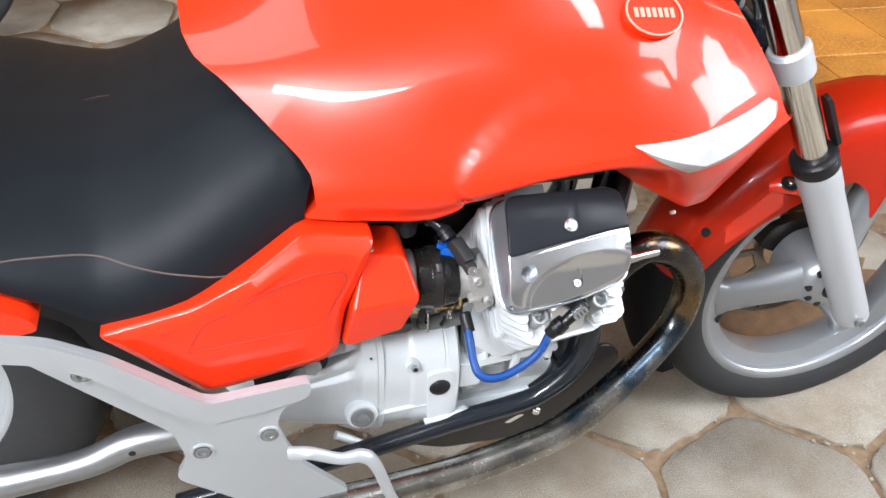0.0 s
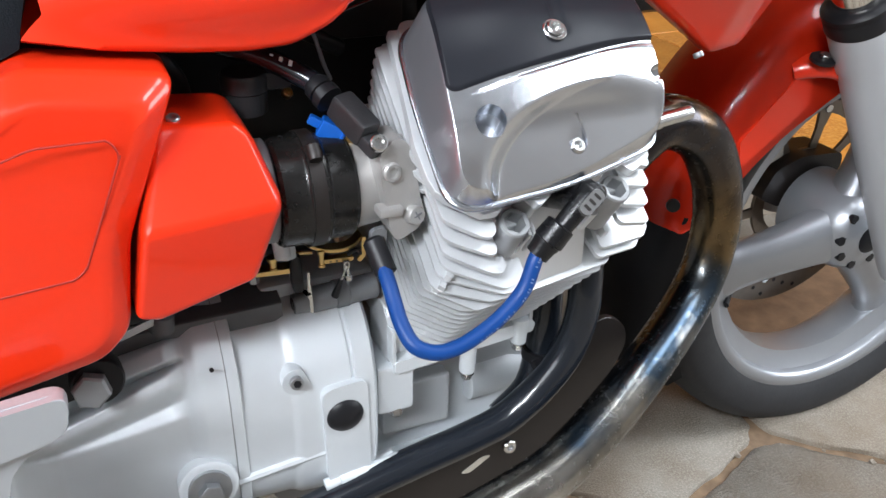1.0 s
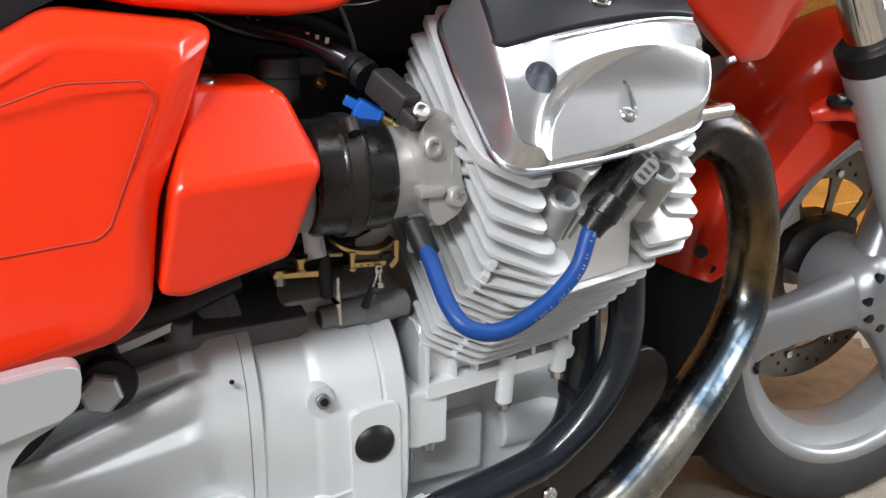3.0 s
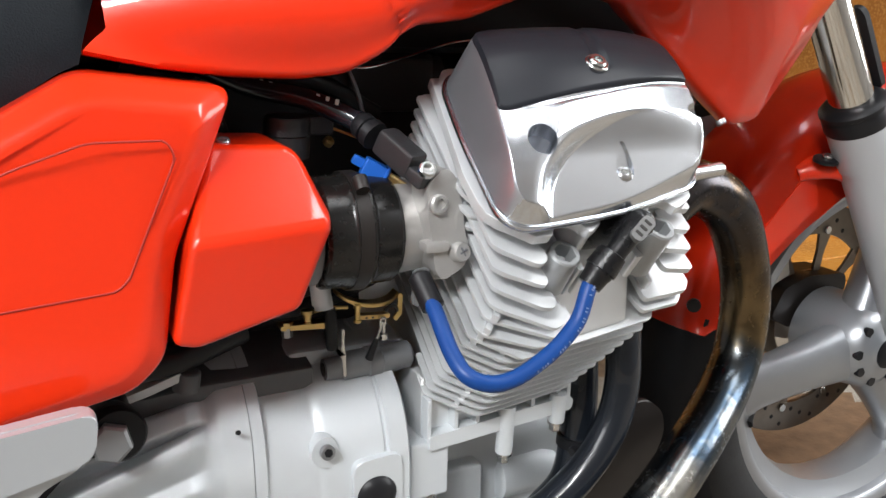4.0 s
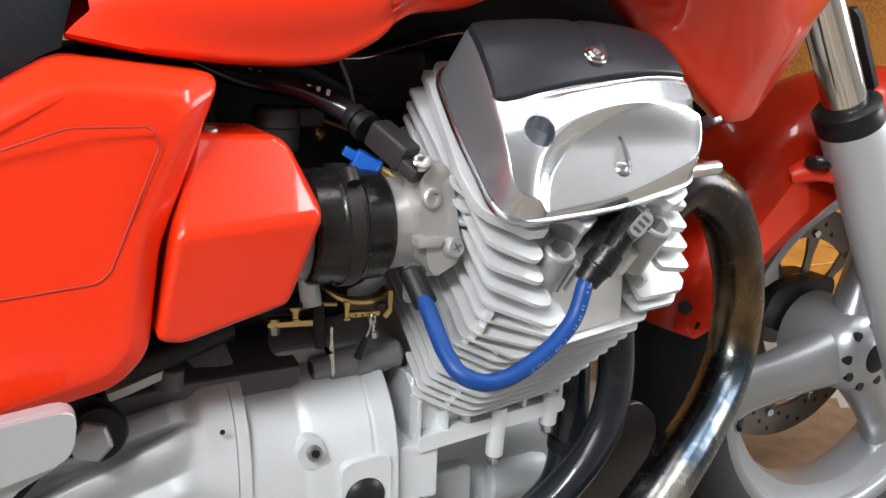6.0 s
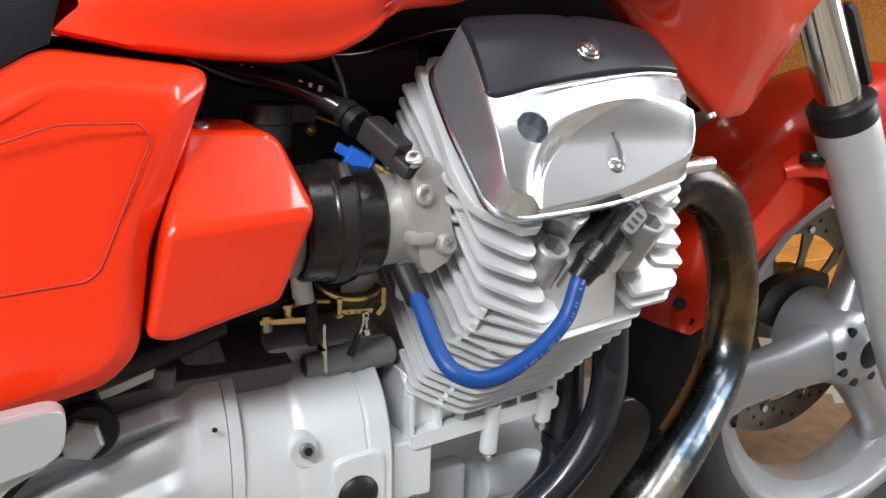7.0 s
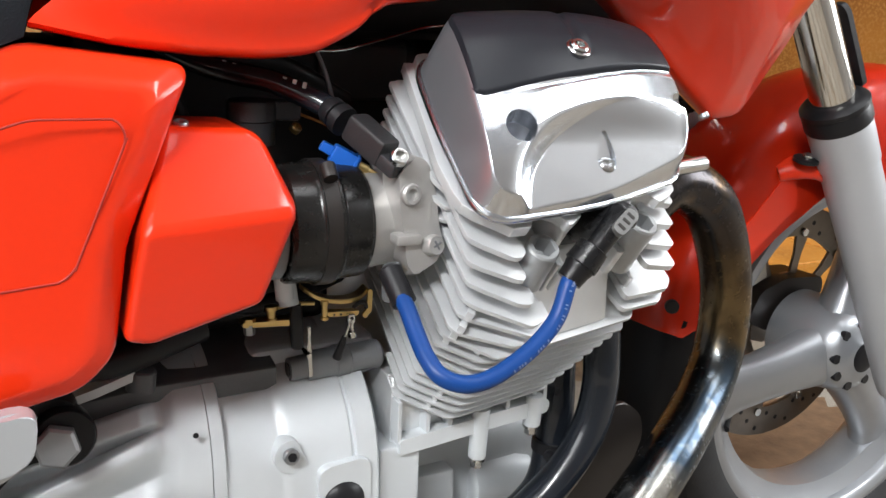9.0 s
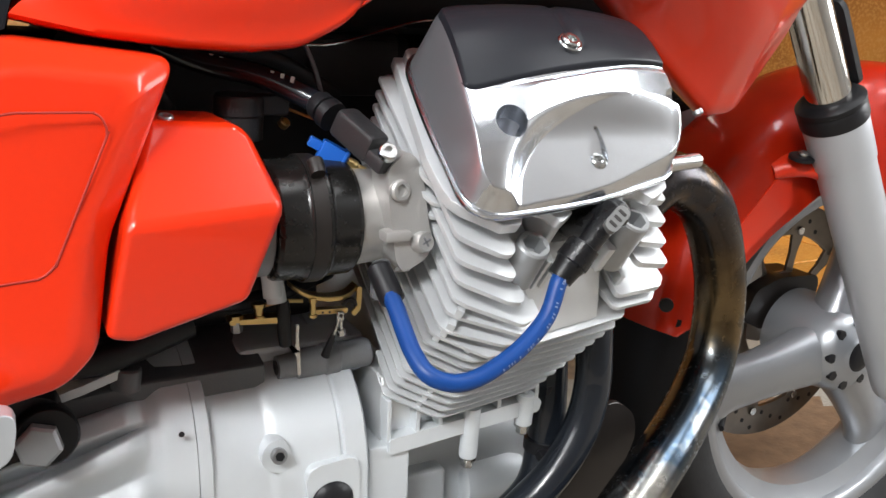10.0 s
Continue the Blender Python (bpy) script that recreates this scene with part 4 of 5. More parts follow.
def make_cover():
    n, nr = len(RIMLINE), 170
    cx, cv = .165, .174
    loops = []
    for j in range(nr + 1):
        rho = 1 - (1 - j / nr) ** 1.7
        rho = max(rho, .003)
        lp = []
        for x0, v0 in RIMLINE:
            x, v = cx + rho * (x0 - cx), cv + rho * (v0 - cv)
            d = edge_distance(x, v)
            h = cover_height(x, v, d)
            lp.append(C(x, v, h))
        loops.append(lp)
    for k, a in ((1.004, .6122), (1.016, .6128), (1.024, .6124), (1.028, .6112), (1.024, .6098), (1.010, .6090), (.9, .6090)):
        loops.append([C(cx + k * (x0 - cx), cv + k * (v0 - cv), a) for x0, v0 in RIMLINE])
    bm = bmesh.new()
    rings(bm, loops)
    soft = [v for v in bm.verts if v.co.z * VC - v.co.y * VS > RIM_A + .004]
    for k in range(5):
        bmesh.ops.smooth_vert(bm, verts=soft, factor=.5, use_axis_x=True, use_axis_y=True, use_axis_z=True)
    solid = link_mesh("cover_blank", bm, CHROME)
    tools = bmesh.new()
    lathe(tools, C(.1107, .1380, .6445), Vector((-.06, 0, 0)) + AX, [(-.016, .0080), (-.006, .0088), (.03, .0092)], 40)
    drop = [(.0062 * math.cos(q), .0062 * math.sin(q)) for q in [math.pi * (1 + k / 14) for k in range(15)]] + [(.0060, .003), (.0044, .0085), (.0014, .0135), (-.0010, .0140), (-.0040, .0085), (-.0060, .003)]
    prism(tools, drop, lambda u, v, d: C(.1690 + u, .1262 + v, d + max(0, v) * .95), .6225, .67)
    lathe(tools, C(.2265, .1560, .6440), (1, -.25, .25), [(-.010, .0050), (.03, .0064)], 28)
    cutter = link_mesh("cover_tool", tools, CHROME)
    cutm = solid.modifiers.new("bore", "BOOLEAN")
    cutm.operation, cutm.object, cutm.solver = "DIFFERENCE", cutter, "EXACT"
    me = bpy.data.meshes.new_from_object(solid.evaluated_get(bpy.context.evaluated_depsgraph_get()))
    bm = bmesh.new()
    bm.from_mesh(me)
    bpy.data.objects.remove(solid)
    bpy.data.objects.remove(cutter)
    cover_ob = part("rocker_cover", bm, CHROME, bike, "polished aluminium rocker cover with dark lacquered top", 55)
    # toned aluminium on rear wall and round pocket floor, standing in for their reflections
    cover_ob.data.materials.append(COVERTONE)
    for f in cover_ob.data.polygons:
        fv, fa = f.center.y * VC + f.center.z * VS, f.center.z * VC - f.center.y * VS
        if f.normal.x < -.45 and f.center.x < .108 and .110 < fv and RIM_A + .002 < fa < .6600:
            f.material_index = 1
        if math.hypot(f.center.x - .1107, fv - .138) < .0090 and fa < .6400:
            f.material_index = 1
    return cover_ob


rocker = make_cover()

# dark lacquered field that lies on the top, a millimetre proud
bm = bmesh.new()
nx, nv = 90, 60
STATIONS = [.150 + .003 * k for k in range(27)]
PANEL_LOW = [(v, panel_side(v)[0]) for v in STATIONS]
PANEL_HIGH = [(v, panel_side(v)[1]) for v in STATIONS]
grid = []
for i in range(nx + 1):
    row = []
    for j in range(nv + 1):
        fx, fv = i / nx, j / nv
        fx = fx * fx * (3 - 2 * fx) * .6 + fx * .4
        x = .0925 + fx * (.2275 - .0925)
        edge = panel_edge(x) + .007 * (1 - math.sqrt(max(0, 1 - max(0, 1 - fx / .055) ** 2))) + .004 * (1 - math.sqrt(max(0, 1 - max(0, (fx - .965) / .035) ** 2)))
        v = edge + fv * (.2250 - edge)
        lo, hi = ramp(v, PANEL_LOW), ramp(v, PANEL_HIGH)
        x = lo + fx * (hi - lo)
        lift = .0016 if 0 < i < nx and 0 < j < nv else -.0012
        if i in (1, nx - 1) or j == 1:
            lift = .0006
        d = edge_distance(x, v)
        # slot that runs back from the screw
        q = abs(x - .1655 - (v - .18) * .08)
        slot = .0014 * max(0, min(1, (.0050 - q) / .0025)) * max(0, min(1, (v - .178) / .003))
        row.append(C(x, v, cover_height(x, v, d, True) + lift - slot))
    grid.append(row)
rings(bm, grid, closed=False, caps=False)
part("dark_top", bm, DARKTOP, rocker, "dark grey lacquered top field", 60)

# countersunk screw seats and their screws
bm = bmesh.new()
lathe(bm, C(.1612, .1818, .6600), AX, [(0, .0074), (.0018, .0074), (.0024, .0068), (.0024, .0060), (.0012, .0058)], 28)
part("screw_seat", bm, STEEL, rocker)
bolt("cover_screw", C(.1612, .1818, .6602), AX, .0054, .0042, STEEL, rocker)
bolt("cover_screw", C(.1690, .1250, .6226), AX, .0050, .0052, STEEL, rocker)
# lever shaft that sticks out in front
bm = bmesh.new()
lathe(bm, (.245, -.232, .561), (1, .10, .06), [(0, .0062), (.018, .0062), (.0185, .0052), (.046, .0052), (.048, .004)], 16)
part("breather_stub", bm, STEEL, head, "bright steel stub pipe")

# -- exhaust header
bm = bmesh.new()
tube(bm, [(.245, -.205, .515), (.268, -.200, .535), (.298, -.195, .545), (.345, -.186, .522), (.388, -.168, .465), (.397, -.166, .41), (.371, -.18, .365), (.295, -.22, .332), (.213, -.25, .295), (.148, -.26, .277), (.022, -.27, .258), (-.25, -.27, .235), (-.6, -.27, .25)], .0208, 32, 10)
exhaust = part("exhaust_pipe", bm, EXHAUST, bike, "chromed exhaust header heat-tinted blue and brown")
bm = bmesh.new()
lathe(bm, (.245, -.207, .515), (.75, .1, .6), [(0, .026), (.006, .026), (.008, .023)], 26)
part("exhaust_flange", bm, STEELD, exhaust)
# the opposite pipe, seen under the engine
bm = bmesh.new()
tube(bm, [(.25, .21, .50), (.33, .20, .47), (.36, .19, .38), (.30, .20, .28), (.15, .22, .22), (-.3, .24, .21)], .0208, 20)
part("exhaust_pipe", bm, EXHAUST, bike, "chromed header of the opposite cylinder")

# -- frame
bm = bmesh.new()
tube(bm, [(-.30, -.205, .208), (-.068, -.20, .246), (.058, -.20, .277), (.163, -.20, .299), (.197, -.20, .316), (.222, -.20, .340), (.238, -.199, .366), (.2455, -.197, .395), (.249, -.19, .43), (.270, -.15, .53), (.34, -.03, .70)], .0135, 20)
part("frame_tube", bm, BLACKP, bike, "gloss black steel frame tube")
bm = bmesh.new()
tube(bm, [(.188, -.180, .288), (.216, -.174, .306), (.228, -.168, .335), (.2315, -.164, .375), (.238, -.150, .43), (.27, -.10, .55), (.33, -.03, .70)], .0142, 18)
down = part("down_tube", bm, BLACKP, bike, "gloss black front down tube")
bm = bmesh.new()
lathe(bm, (.2283, -.168, .334), (.05, .02, 1), [(0, .0142), (0, .0162), (.009, .0162), (.009, .0142)], 22)
lathe(bm, (.214, -.182, .337), (1, .2, 0), [(0, .0035), (.002, .0045), (.010, .0045)], 12)
part("hose_clip", bm, BLACK, down)
bm = bmesh.new()
prism(bm, round_poly([(-.02, .248), (.06, .268), (.16, .288), (.20, .312), (.240, .360), (.280, .373), (.302, .356), (.307, .336), (.294, .308), (.266, .268), (.229, .232), (.18, .215), (.06, .217)], .012), lambda u, v, d: Vector((u, -.192 + max(0, u - .22) * .12 + d, v)), 0, .006, .0015, 1)
gus = part("frame_gusset", bm, CASTK, bike, "dull black steel gusset plate below the frame")
bolt("bolt", (.190, -.192, .2665), (0, -1, .2), .0060, .005, STEEL, gus)
bm = bmesh.new()
prism(bm, round_poly([(.146, .250), (.166, .262), (.174, .261), (.154, .248)], .003), side(-.1928), 0, .001)
part("slot", bm, PALE, gus)
bm = bmesh.new()
box(bm, (.13, .0, .205), (.26, .22, .05), .02)
part("sump", bm, CASTD, bike, "dark finned oil sump")
# spine and upper frame
bm = bmesh.new()
tube(bm, [(.42, lean(.72), .72), (.2, lean(.70), .70), (-.15, lean(.66), .66), (-.5, lean(.62), .62)], .028, 16)
part("spine_tube", bm, BLACKP, bike, "black spine tube under the tank")

# -- fittings between engine and tank, with black boxes added to darken the bay
bm = bmesh.new()
box(bm, (.05, .045, .672), (.50, .33, .07), .015)
part("under_tank_fill", bm, BLACK, bike, "black box added to keep the space under the tank dark")
bm = bmesh.new()
box(bm, (.36, .05, .66), (.16, .20, .16), .02)
part("front_bay_fill", bm, BLACK, bike, "black box added to darken the space behind the steering head")
bm = bmesh.new()
box(bm, (.03, .03, .56), (.26, .20, .16), .02)
part("airbox", bm, BLACK, bike, "black plastic airbox")
bm = bmesh.new()
box(bm, (.105, -.045, .612), (.075, .05, .05), .006)
box(bm, (.105, -.0725, .612), (.068, .006, .040), .003)
part("coil_box", bm, BLACKLIT, bike, "black ribbed coil housing under the tank")
bm = bmesh.new()
box(bm, (-.10, -.02, .56), (.12, .22, .14), .02)
part("rear_bay_fill", bm, BLACK, bike, "black box added to darken the rear of the bay")
bm = bmesh.new()
box(bm, (.25, .02, .60), (.16, .16, .10), .02)
part("mid_bay_fill", bm, BLACK, bike, "black box added to darken the bay ahead of the engine")
bm = bmesh.new()
box(bm, (-.02, -.07, .475), (.17, .10, .06), .01)
part("linkage_backing", bm, BLACK, bike, "black box added as dark backing for the linkage")
bm = bmesh.new()
tube(bm, [(.044, -.15, .629), (.06, -.152, .630), (.082, -.15, .6355), (.118, -.145, .645), (.15, -.13, .648)], .0007, 6)
part("bare_wire", bm, STEEL, bike, "thin bare wire under the tank")
bm = bmesh.new()
tube(bm, [(.045, -.14, .632), (.051, -.145, .615), (.056, -.145, .598), (.062, -.14, .585)], .0014, 6)
part("thin_cable", bm, CASTD, bike, "thin grey cable")

# -- intake: throttle body, rubber boot, manifold stub with flange
BX = Vector((1, 0, 0))
BC = Vector((0, -.190, .533))
bm = bmesh.new()
lathe(bm, BC + BX * .006, BX, [(0, .026), (0, .0330), (.002, .0346), (.015, .0350), (.0165, .0356), (.0175, .0366), (.0290, .0366), (.0300, .0354), (.0315, .0346), (.0455, .0340), (.0480, .0320), (.048, .026)], 40)
boot = part("intake_boot", bm, BOOT, bike, "black rubber intake boot with dark clamps", 28)
bm = bmesh.new()
lathe(bm, BC + BX * .0245, BX, [(0, .0360), (0, .0371), (.0085, .0371), (.0085, .0360)], 40)
clamp = part("clamp_band", bm, CASTK, boot, "dark steel clamp band")
bm = bmesh.new()
lathe(bm, BC + Vector((.0285, -.0275, .0300)), (0, .7, .72), [(0, .0042), (.003, .0046), (.009, .0046), (.010, .0036)], 14)
part("clamp_screw", bm, CASTK, clamp)
bm = bmesh.new()
lathe(bm, BC + BX * .052, Vector((1, 0, .02)), [(0, .025), (0, .0295), (.003, .0300), (.022, .0285), (.030, .0275), (.040, .0275)], 36)
mani = part("intake_manifold", bm, STUB, bike, "pale cast aluminium intake stub with two screws")
# flange: pointed plate across the pipe
bm = bmesh.new()
FM = Matrix.Translation((.090, -.200, .533)) @ Matrix.Rotation(radians(-14), 4, "Z") @ Matrix.Rotation(radians(37), 4, "X")
prism(bm, round_poly([(-.034, .003), (-.02, .030), (-.004, .044), (.010, .040), (.030, .014), (.034, -.012), (.016, -.034), (-.004, -.040), (-.026, -.024)], .008), lambda u, v, d: FM @ Vector((d, u, v)), -.0085, .001, .002, 2)
part("manifold_flange", bm, STUB, mani)
bm = bmesh.new()
prism(bm, round_poly([(.063, .567), (.074, .577), (.081, .572), (.086, .555), (.089, .535), (.092, .526), (.089, .515), (.074, .507), (.069, .515), (.067, .532), (.064, .549)], .004), side(-.232), 0, .024, .002, 2)
part("flange_block", bm, STUB, mani)
bm = bmesh.new()
lathe(bm, (.0695, -.2285, .5545), (.15, -1, .15), [(0, .0062), (.0055, .0062), (.0065, .0052), (.0065, .0034), (.0045, .0034)], 18)
part("socket_screw", bm, STUB, mani)
bm = bmesh.new()
box(bm, (.069, -.230, .5295), (.016, .012, .0065), .002)
part("web", bm, STUB, mani)
bm = bmesh.new()
lathe(bm, (.0838, -.2305, .5245), (.15, -1, .2), [(0, .0062), (.006, .0062), (.0075, .0052)], 20)
scr = part("cross_screw", bm, STUB, mani, "bright cross-head screw")
# dark bars paint the shade in the cross slots
for k in (0.5, 2.07):
    bm = bmesh.new()
    prism(bm, [(-.0030, -.0005), (.0030, -.0005), (.0030, .0005), (-.0030, .0005)], lambda u, v, d: Vector((.0849, -.2378, .5261)) + Vector((math.cos(k) * u - math.sin(k) * v, -d, math.sin(k) * u + math.cos(k) * v)), -.001, .0005)
    part("screw_slot", bm, CASTD, scr)
# bracket arm below the stub
bm = bmesh.new()
prism(bm, round_poly([(.060, .512), (.071, .513), (.069, .490), (.060, .489)], .003), side(-.222), 0, .004, .001, 1)
part("lead_bracket", bm, CASTD, mani)
# throttle body with its sensor and screw columns
bm = bmesh.new()
lathe(bm, (-.045, -.185, .533), BX, [(0, .028), (0, .033), (.05, .033), (.052, .03)], 30)
thr = part("throttle_body", bm, CASTD, bike, "grey cast throttle body with black sensor")
bm = bmesh.new()
lathe(bm, (.003, -.150, .574), (0, -.05, 1), [(0, .0135), (.014, .0140), (.015, .0150), (.024, .0150), (.026, .0135)], 30)
box(bm, (.022, -.150, .594), (.018, .018, .012), .002)
part("throttle_sensor", bm, BLACKLIT, thr, "black throttle sensor cap in a paler tone")
for p0, p1, r, m in (((.010, -.185, .560), (.010, -.187, .535), .0058, CASTD), ((.008, -.190, .513), (.010, -.192, .488), .0055, CAST), ((.014, -.176, .502), (.016, -.18, .480), .006, CAST)):
    bm = bmesh.new()
    lathe(bm, p0, Vector(p1) - Vector(p0), [(0, r * .8), (.002, r), ((Vector(p1) - Vector(p0)).length, r)], 16)
    part("screw_column", bm, m, thr)
bolt("bolt", (-.047, -.200, .590), (0, -.3, 1), .0040, .004, STEELD, thr)
bolt("bolt", (.029, -.150, .5815), (.3, -.6, .6), .0035, .004, GOLD, thr)
# brass throttle linkage: curved rim, bracket, levers, fork end and cable
bm = bmesh.new()
rim = spline([Vector(p) for p in ((.0275, -.172, .4862), (.0335, -.176, .4822), (.0420, -.179, .4793), (.0520, -.180, .4780), (.0620, -.178, .4785), (.0700, -.173, .4815))], 6)
rings(bm, [[p + Vector((0, dy, dz)) for dy, dz in ((0, -.0016), (-.0006, -.0010), (-.0006, .0010), (0, .0016), (.009, .0016), (.009, -.0016))] for p in rim])
link = part("throttle_linkage", bm, GOLD, bike, "yellow zinc-plated throttle linkage")
bm = bmesh.new()
prism(bm, round_poly([(.0690, .4830), (.0722, .4825), (.0716, .4680), (.0675, .4635), (.0650, .4660), (.0686, .4700)], .0012), side(-.176), 0, .002, .0005, 1)
part("bracket", bm, GOLD, link)
bm = bmesh.new()
tube(bm, [(.0575, -.180, .4735), (.0605, -.181, .4765), (.0650, -.180, .4760), (.0668, -.179, .4720)], .0013, 8)
part("return_spring", bm, CASTK, link)
bm = bmesh.new()
lathe(bm, (.0392, -.178, .4800), (0, 0, -1), [(0, .0018), (.0004, .0026), (.0030, .0026), (.0032, .0019), (.0108, .0019), (.0110, .0027), (.0128, .0027), (.0132, .0020)], 16)
part("pin", bm, GOLD, link)
bm = bmesh.new()
prism(bm, round_poly([(.0400, .4715), (.0405, .4685), (.0615, .4672), (.0625, .4702)], .0008), side(-.178), 0, .006, .0005, 1)
part("lever", bm, GOLD, link)
# dark discs paint the insides of the lever's two holes
for x in (.0455, .0500):
    bm = bmesh.new()
    lathe(bm, (x, -.1778, .4694 - (x - .0455) * .06), (0, -1, 0), [(0, .0008), (.0004, .0008)], 10)
    part("hole", bm, CASTK, link)
bm = bmesh.new()
box(bm, (.0560, -.1795, .4665), (.0048, .0045, .0062), .0006, None, 1)
fork_end = part("fork_end", bm, STEEL, link, "small bright steel fork end")
# dark disc paints the inside of the fork end's hole
bm = bmesh.new()
lathe(bm, (.0560, -.1817, .4670), (0, -1, 0), [(0, .0012), (.0003, .0012)], 10)
part("hole", bm, CASTK, fork_end)
bm = bmesh.new()
lathe(bm, (.0570, -.1795, .4630), (.05, 0, -1), [(0, .0013), (.0055, .0013), (.0057, .0028), (.0095, .0028), (.0098, .0020)], 6)
part("adjuster", bm, STEEL, fork_end)
bm = bmesh.new()
tube(bm, [(.0552, -.1815, .4668), (.0540, -.1805, .4600), (.0522, -.1785, .4530)], .0009, 8)
part("cable", bm, STEEL, link)
bm = bmesh.new()
tube(bm, [(.0524, -.1785, .4545), (.0512, -.1765, .4480), (.0490, -.1735, .4385)], [.0015, .0024, .0030], 10)
part("cable_boot", bm, BLACK, link)
# cross lever with its bushing, bolt and cable stop
bm = bmesh.new()
prism(bm, round_poly([(-.0115, .4707), (-.0115, .4677), (.0225, .4652), (.0258, .4660), (.0255, .4688), (.0225, .4690)], .0009), side(-.177), 0, .010, .0005, 1)
part("lever", bm, GOLD, link)
bm = bmesh.new()
lathe(bm, (.0070, -.173, .4670), (0, .05, 1), [(0, .0038), (.0035, .0038), (.0037, .0028), (.0085, .0028), (.0087, .0042), (.0110, .0042), (.0114, .0034)], 18)
part("bushing", bm, GOLD, link)
bm = bmesh.new()
lathe(bm, (-.0070, -.174, .4685), (.03, -.04, -1), [(0, .0036), (.0060, .0036), (.0066, .0028)], 6)
part("bolt", bm, STEELD, link)
bm = bmesh.new()
lathe(bm, (-.0070, -.174, .4700), (0, .04, 1), [(0, .0040), (.0024, .0040), (.0028, .0030)], 6)
part("nut", bm, GOLD, link)
bm = bmesh.new()
tube(bm, [(.0120, -.170, .4755), (.0220, -.172, .4775), (.0340, -.174, .4770)], .0013, 8)
part("rod", bm, GOLD, link)
bm = bmesh.new()
tube(bm, [(.0210, -.177, .4790), (.0213, -.1765, .4700), (.0218, -.1755, .4600), (.0232, -.1735, .4500)], [.0034, .0044, .0044, .0040], 14)
part("cable_stop", bm, BLACK, link)
bm = bmesh.new()
prism(bm, round_poly([(.0296, .4620), (.0316, .4618), (.0313, .4535), (.0322, .4440), (.0328, .4285), (.0306, .4285), (.0300, .4400), (.0262, .4500), (.0250, .4505), (.0252, .4480), (.0285, .4430), (.0296, .4520)], .0006), side(-.1745), 0, .0016, .0003, 1)
part("cable_tab", bm, STEEL, link)

# -- injector lead with its plug, held on the flange by a screw
bm = bmesh.new()
tube(bm, [(-.05, -.11, .632), (-.018, -.138, .618), (.012, -.162, .6115), (.034, -.180, .601), (.042, -.188, .596)], .0070, 14)
hose = part("sensor_lead", bm, BLACKP, bike, "black printed sensor lead with a rubber end")
for k in range(9):
    if k in (2, 5):
        continue
    f = k / 8
    c = Vector((-.012, -.1478, .6206)).lerp(Vector((.026, -.1798, .6106)), f)
    bm = bmesh.new()
    box(bm, (0, 0, 0), (.0022, .0004, .0034), 0, Matrix.Translation(c) @ Matrix.Rotation(.25, 4, "Y") @ Matrix.Rotation(-.6, 4, "Z"))
    part("print_bar", bm, GREYT, hose)
bm = bmesh.new()
D = Vector((.021, -.042, -.026)).normalized()
lathe(bm, Vector((.038, -.184, .599)), D, [(0, .0065), (.003, .0085), (.008, .0085), (.0085, .0072), (.010, .0072), (.0105, .0092), (.016, .0092)], 18)
part("rubber_collar", bm, BLACK, hose)
bm = bmesh.new()
SM = Matrix.Translation(Vector((.0545, -.210, .583))) @ D.to_track_quat("X", "Z").to_matrix().to_4x4()
box(bm, (0, 0, 0), (.030, .016, .017), .003, SM)
box(bm, (.020, 0, -.003), (.014, .014, .009), .002, SM)
part("sensor_body", bm, BLACKLIT, hose, "black sensor body in a paler tone")
bolt("sensor_screw", (.0602, -.2365, .5760), (-.05, -.75, .6), .0052, .004, STEEL, hose)
# blue injector connector
bm = bmesh.new()
UM = Matrix.Translation((.0465, -.190, .569)) @ Vector((.8, -.25, -.45)).to_track_quat("X", "Z").to_matrix().to_4x4()
box(bm, (0, 0, 0), (.017, .012, .012), .0015, UM)
box(bm, (-.012, 0, .001), (.008, .006, .006), .001, UM)
box(bm, (.0065, 0, 0), (.002, .0135, .0135), .0006, UM)
con = part("injector_connector", bm, BLUEP, bike, "bright blue plastic injector connector")
bm = bmesh.new()
lathe(bm, UM @ Vector((.009, 0, 0)), Vector((.8, -.25, -.45)), [(0, .004), (.006, .004), (.0065, .003), (.012, .003)], 12)
part("brass_nozzle", bm, GOLD, con)
bm = bmesh.new()
tube(bm, [(.012, -.14, .598), (.03, -.150, .592), (.046, -.160, .586)], .0009, 8)
part("wire", bm, GOLDW, con)
for pts in ([(-.09, -.12, .63), (-.04, -.12, .60), (-.03, -.115, .56), (-.035, -.11, .50)], [(-.06, -.13, .64), (-.03, -.12, .625), (.03, -.11, .62), (.08, -.105, .595)], [(-.05, -.15, .50), (-.02, -.155, .478), (.02, -.14, .47), (.07, -.12, .478)]):
    bm = bmesh.new()
    tube(bm, pts, .006, 10)
    part("loom", bm, BLACK, bike, "black wiring loom sleeve")

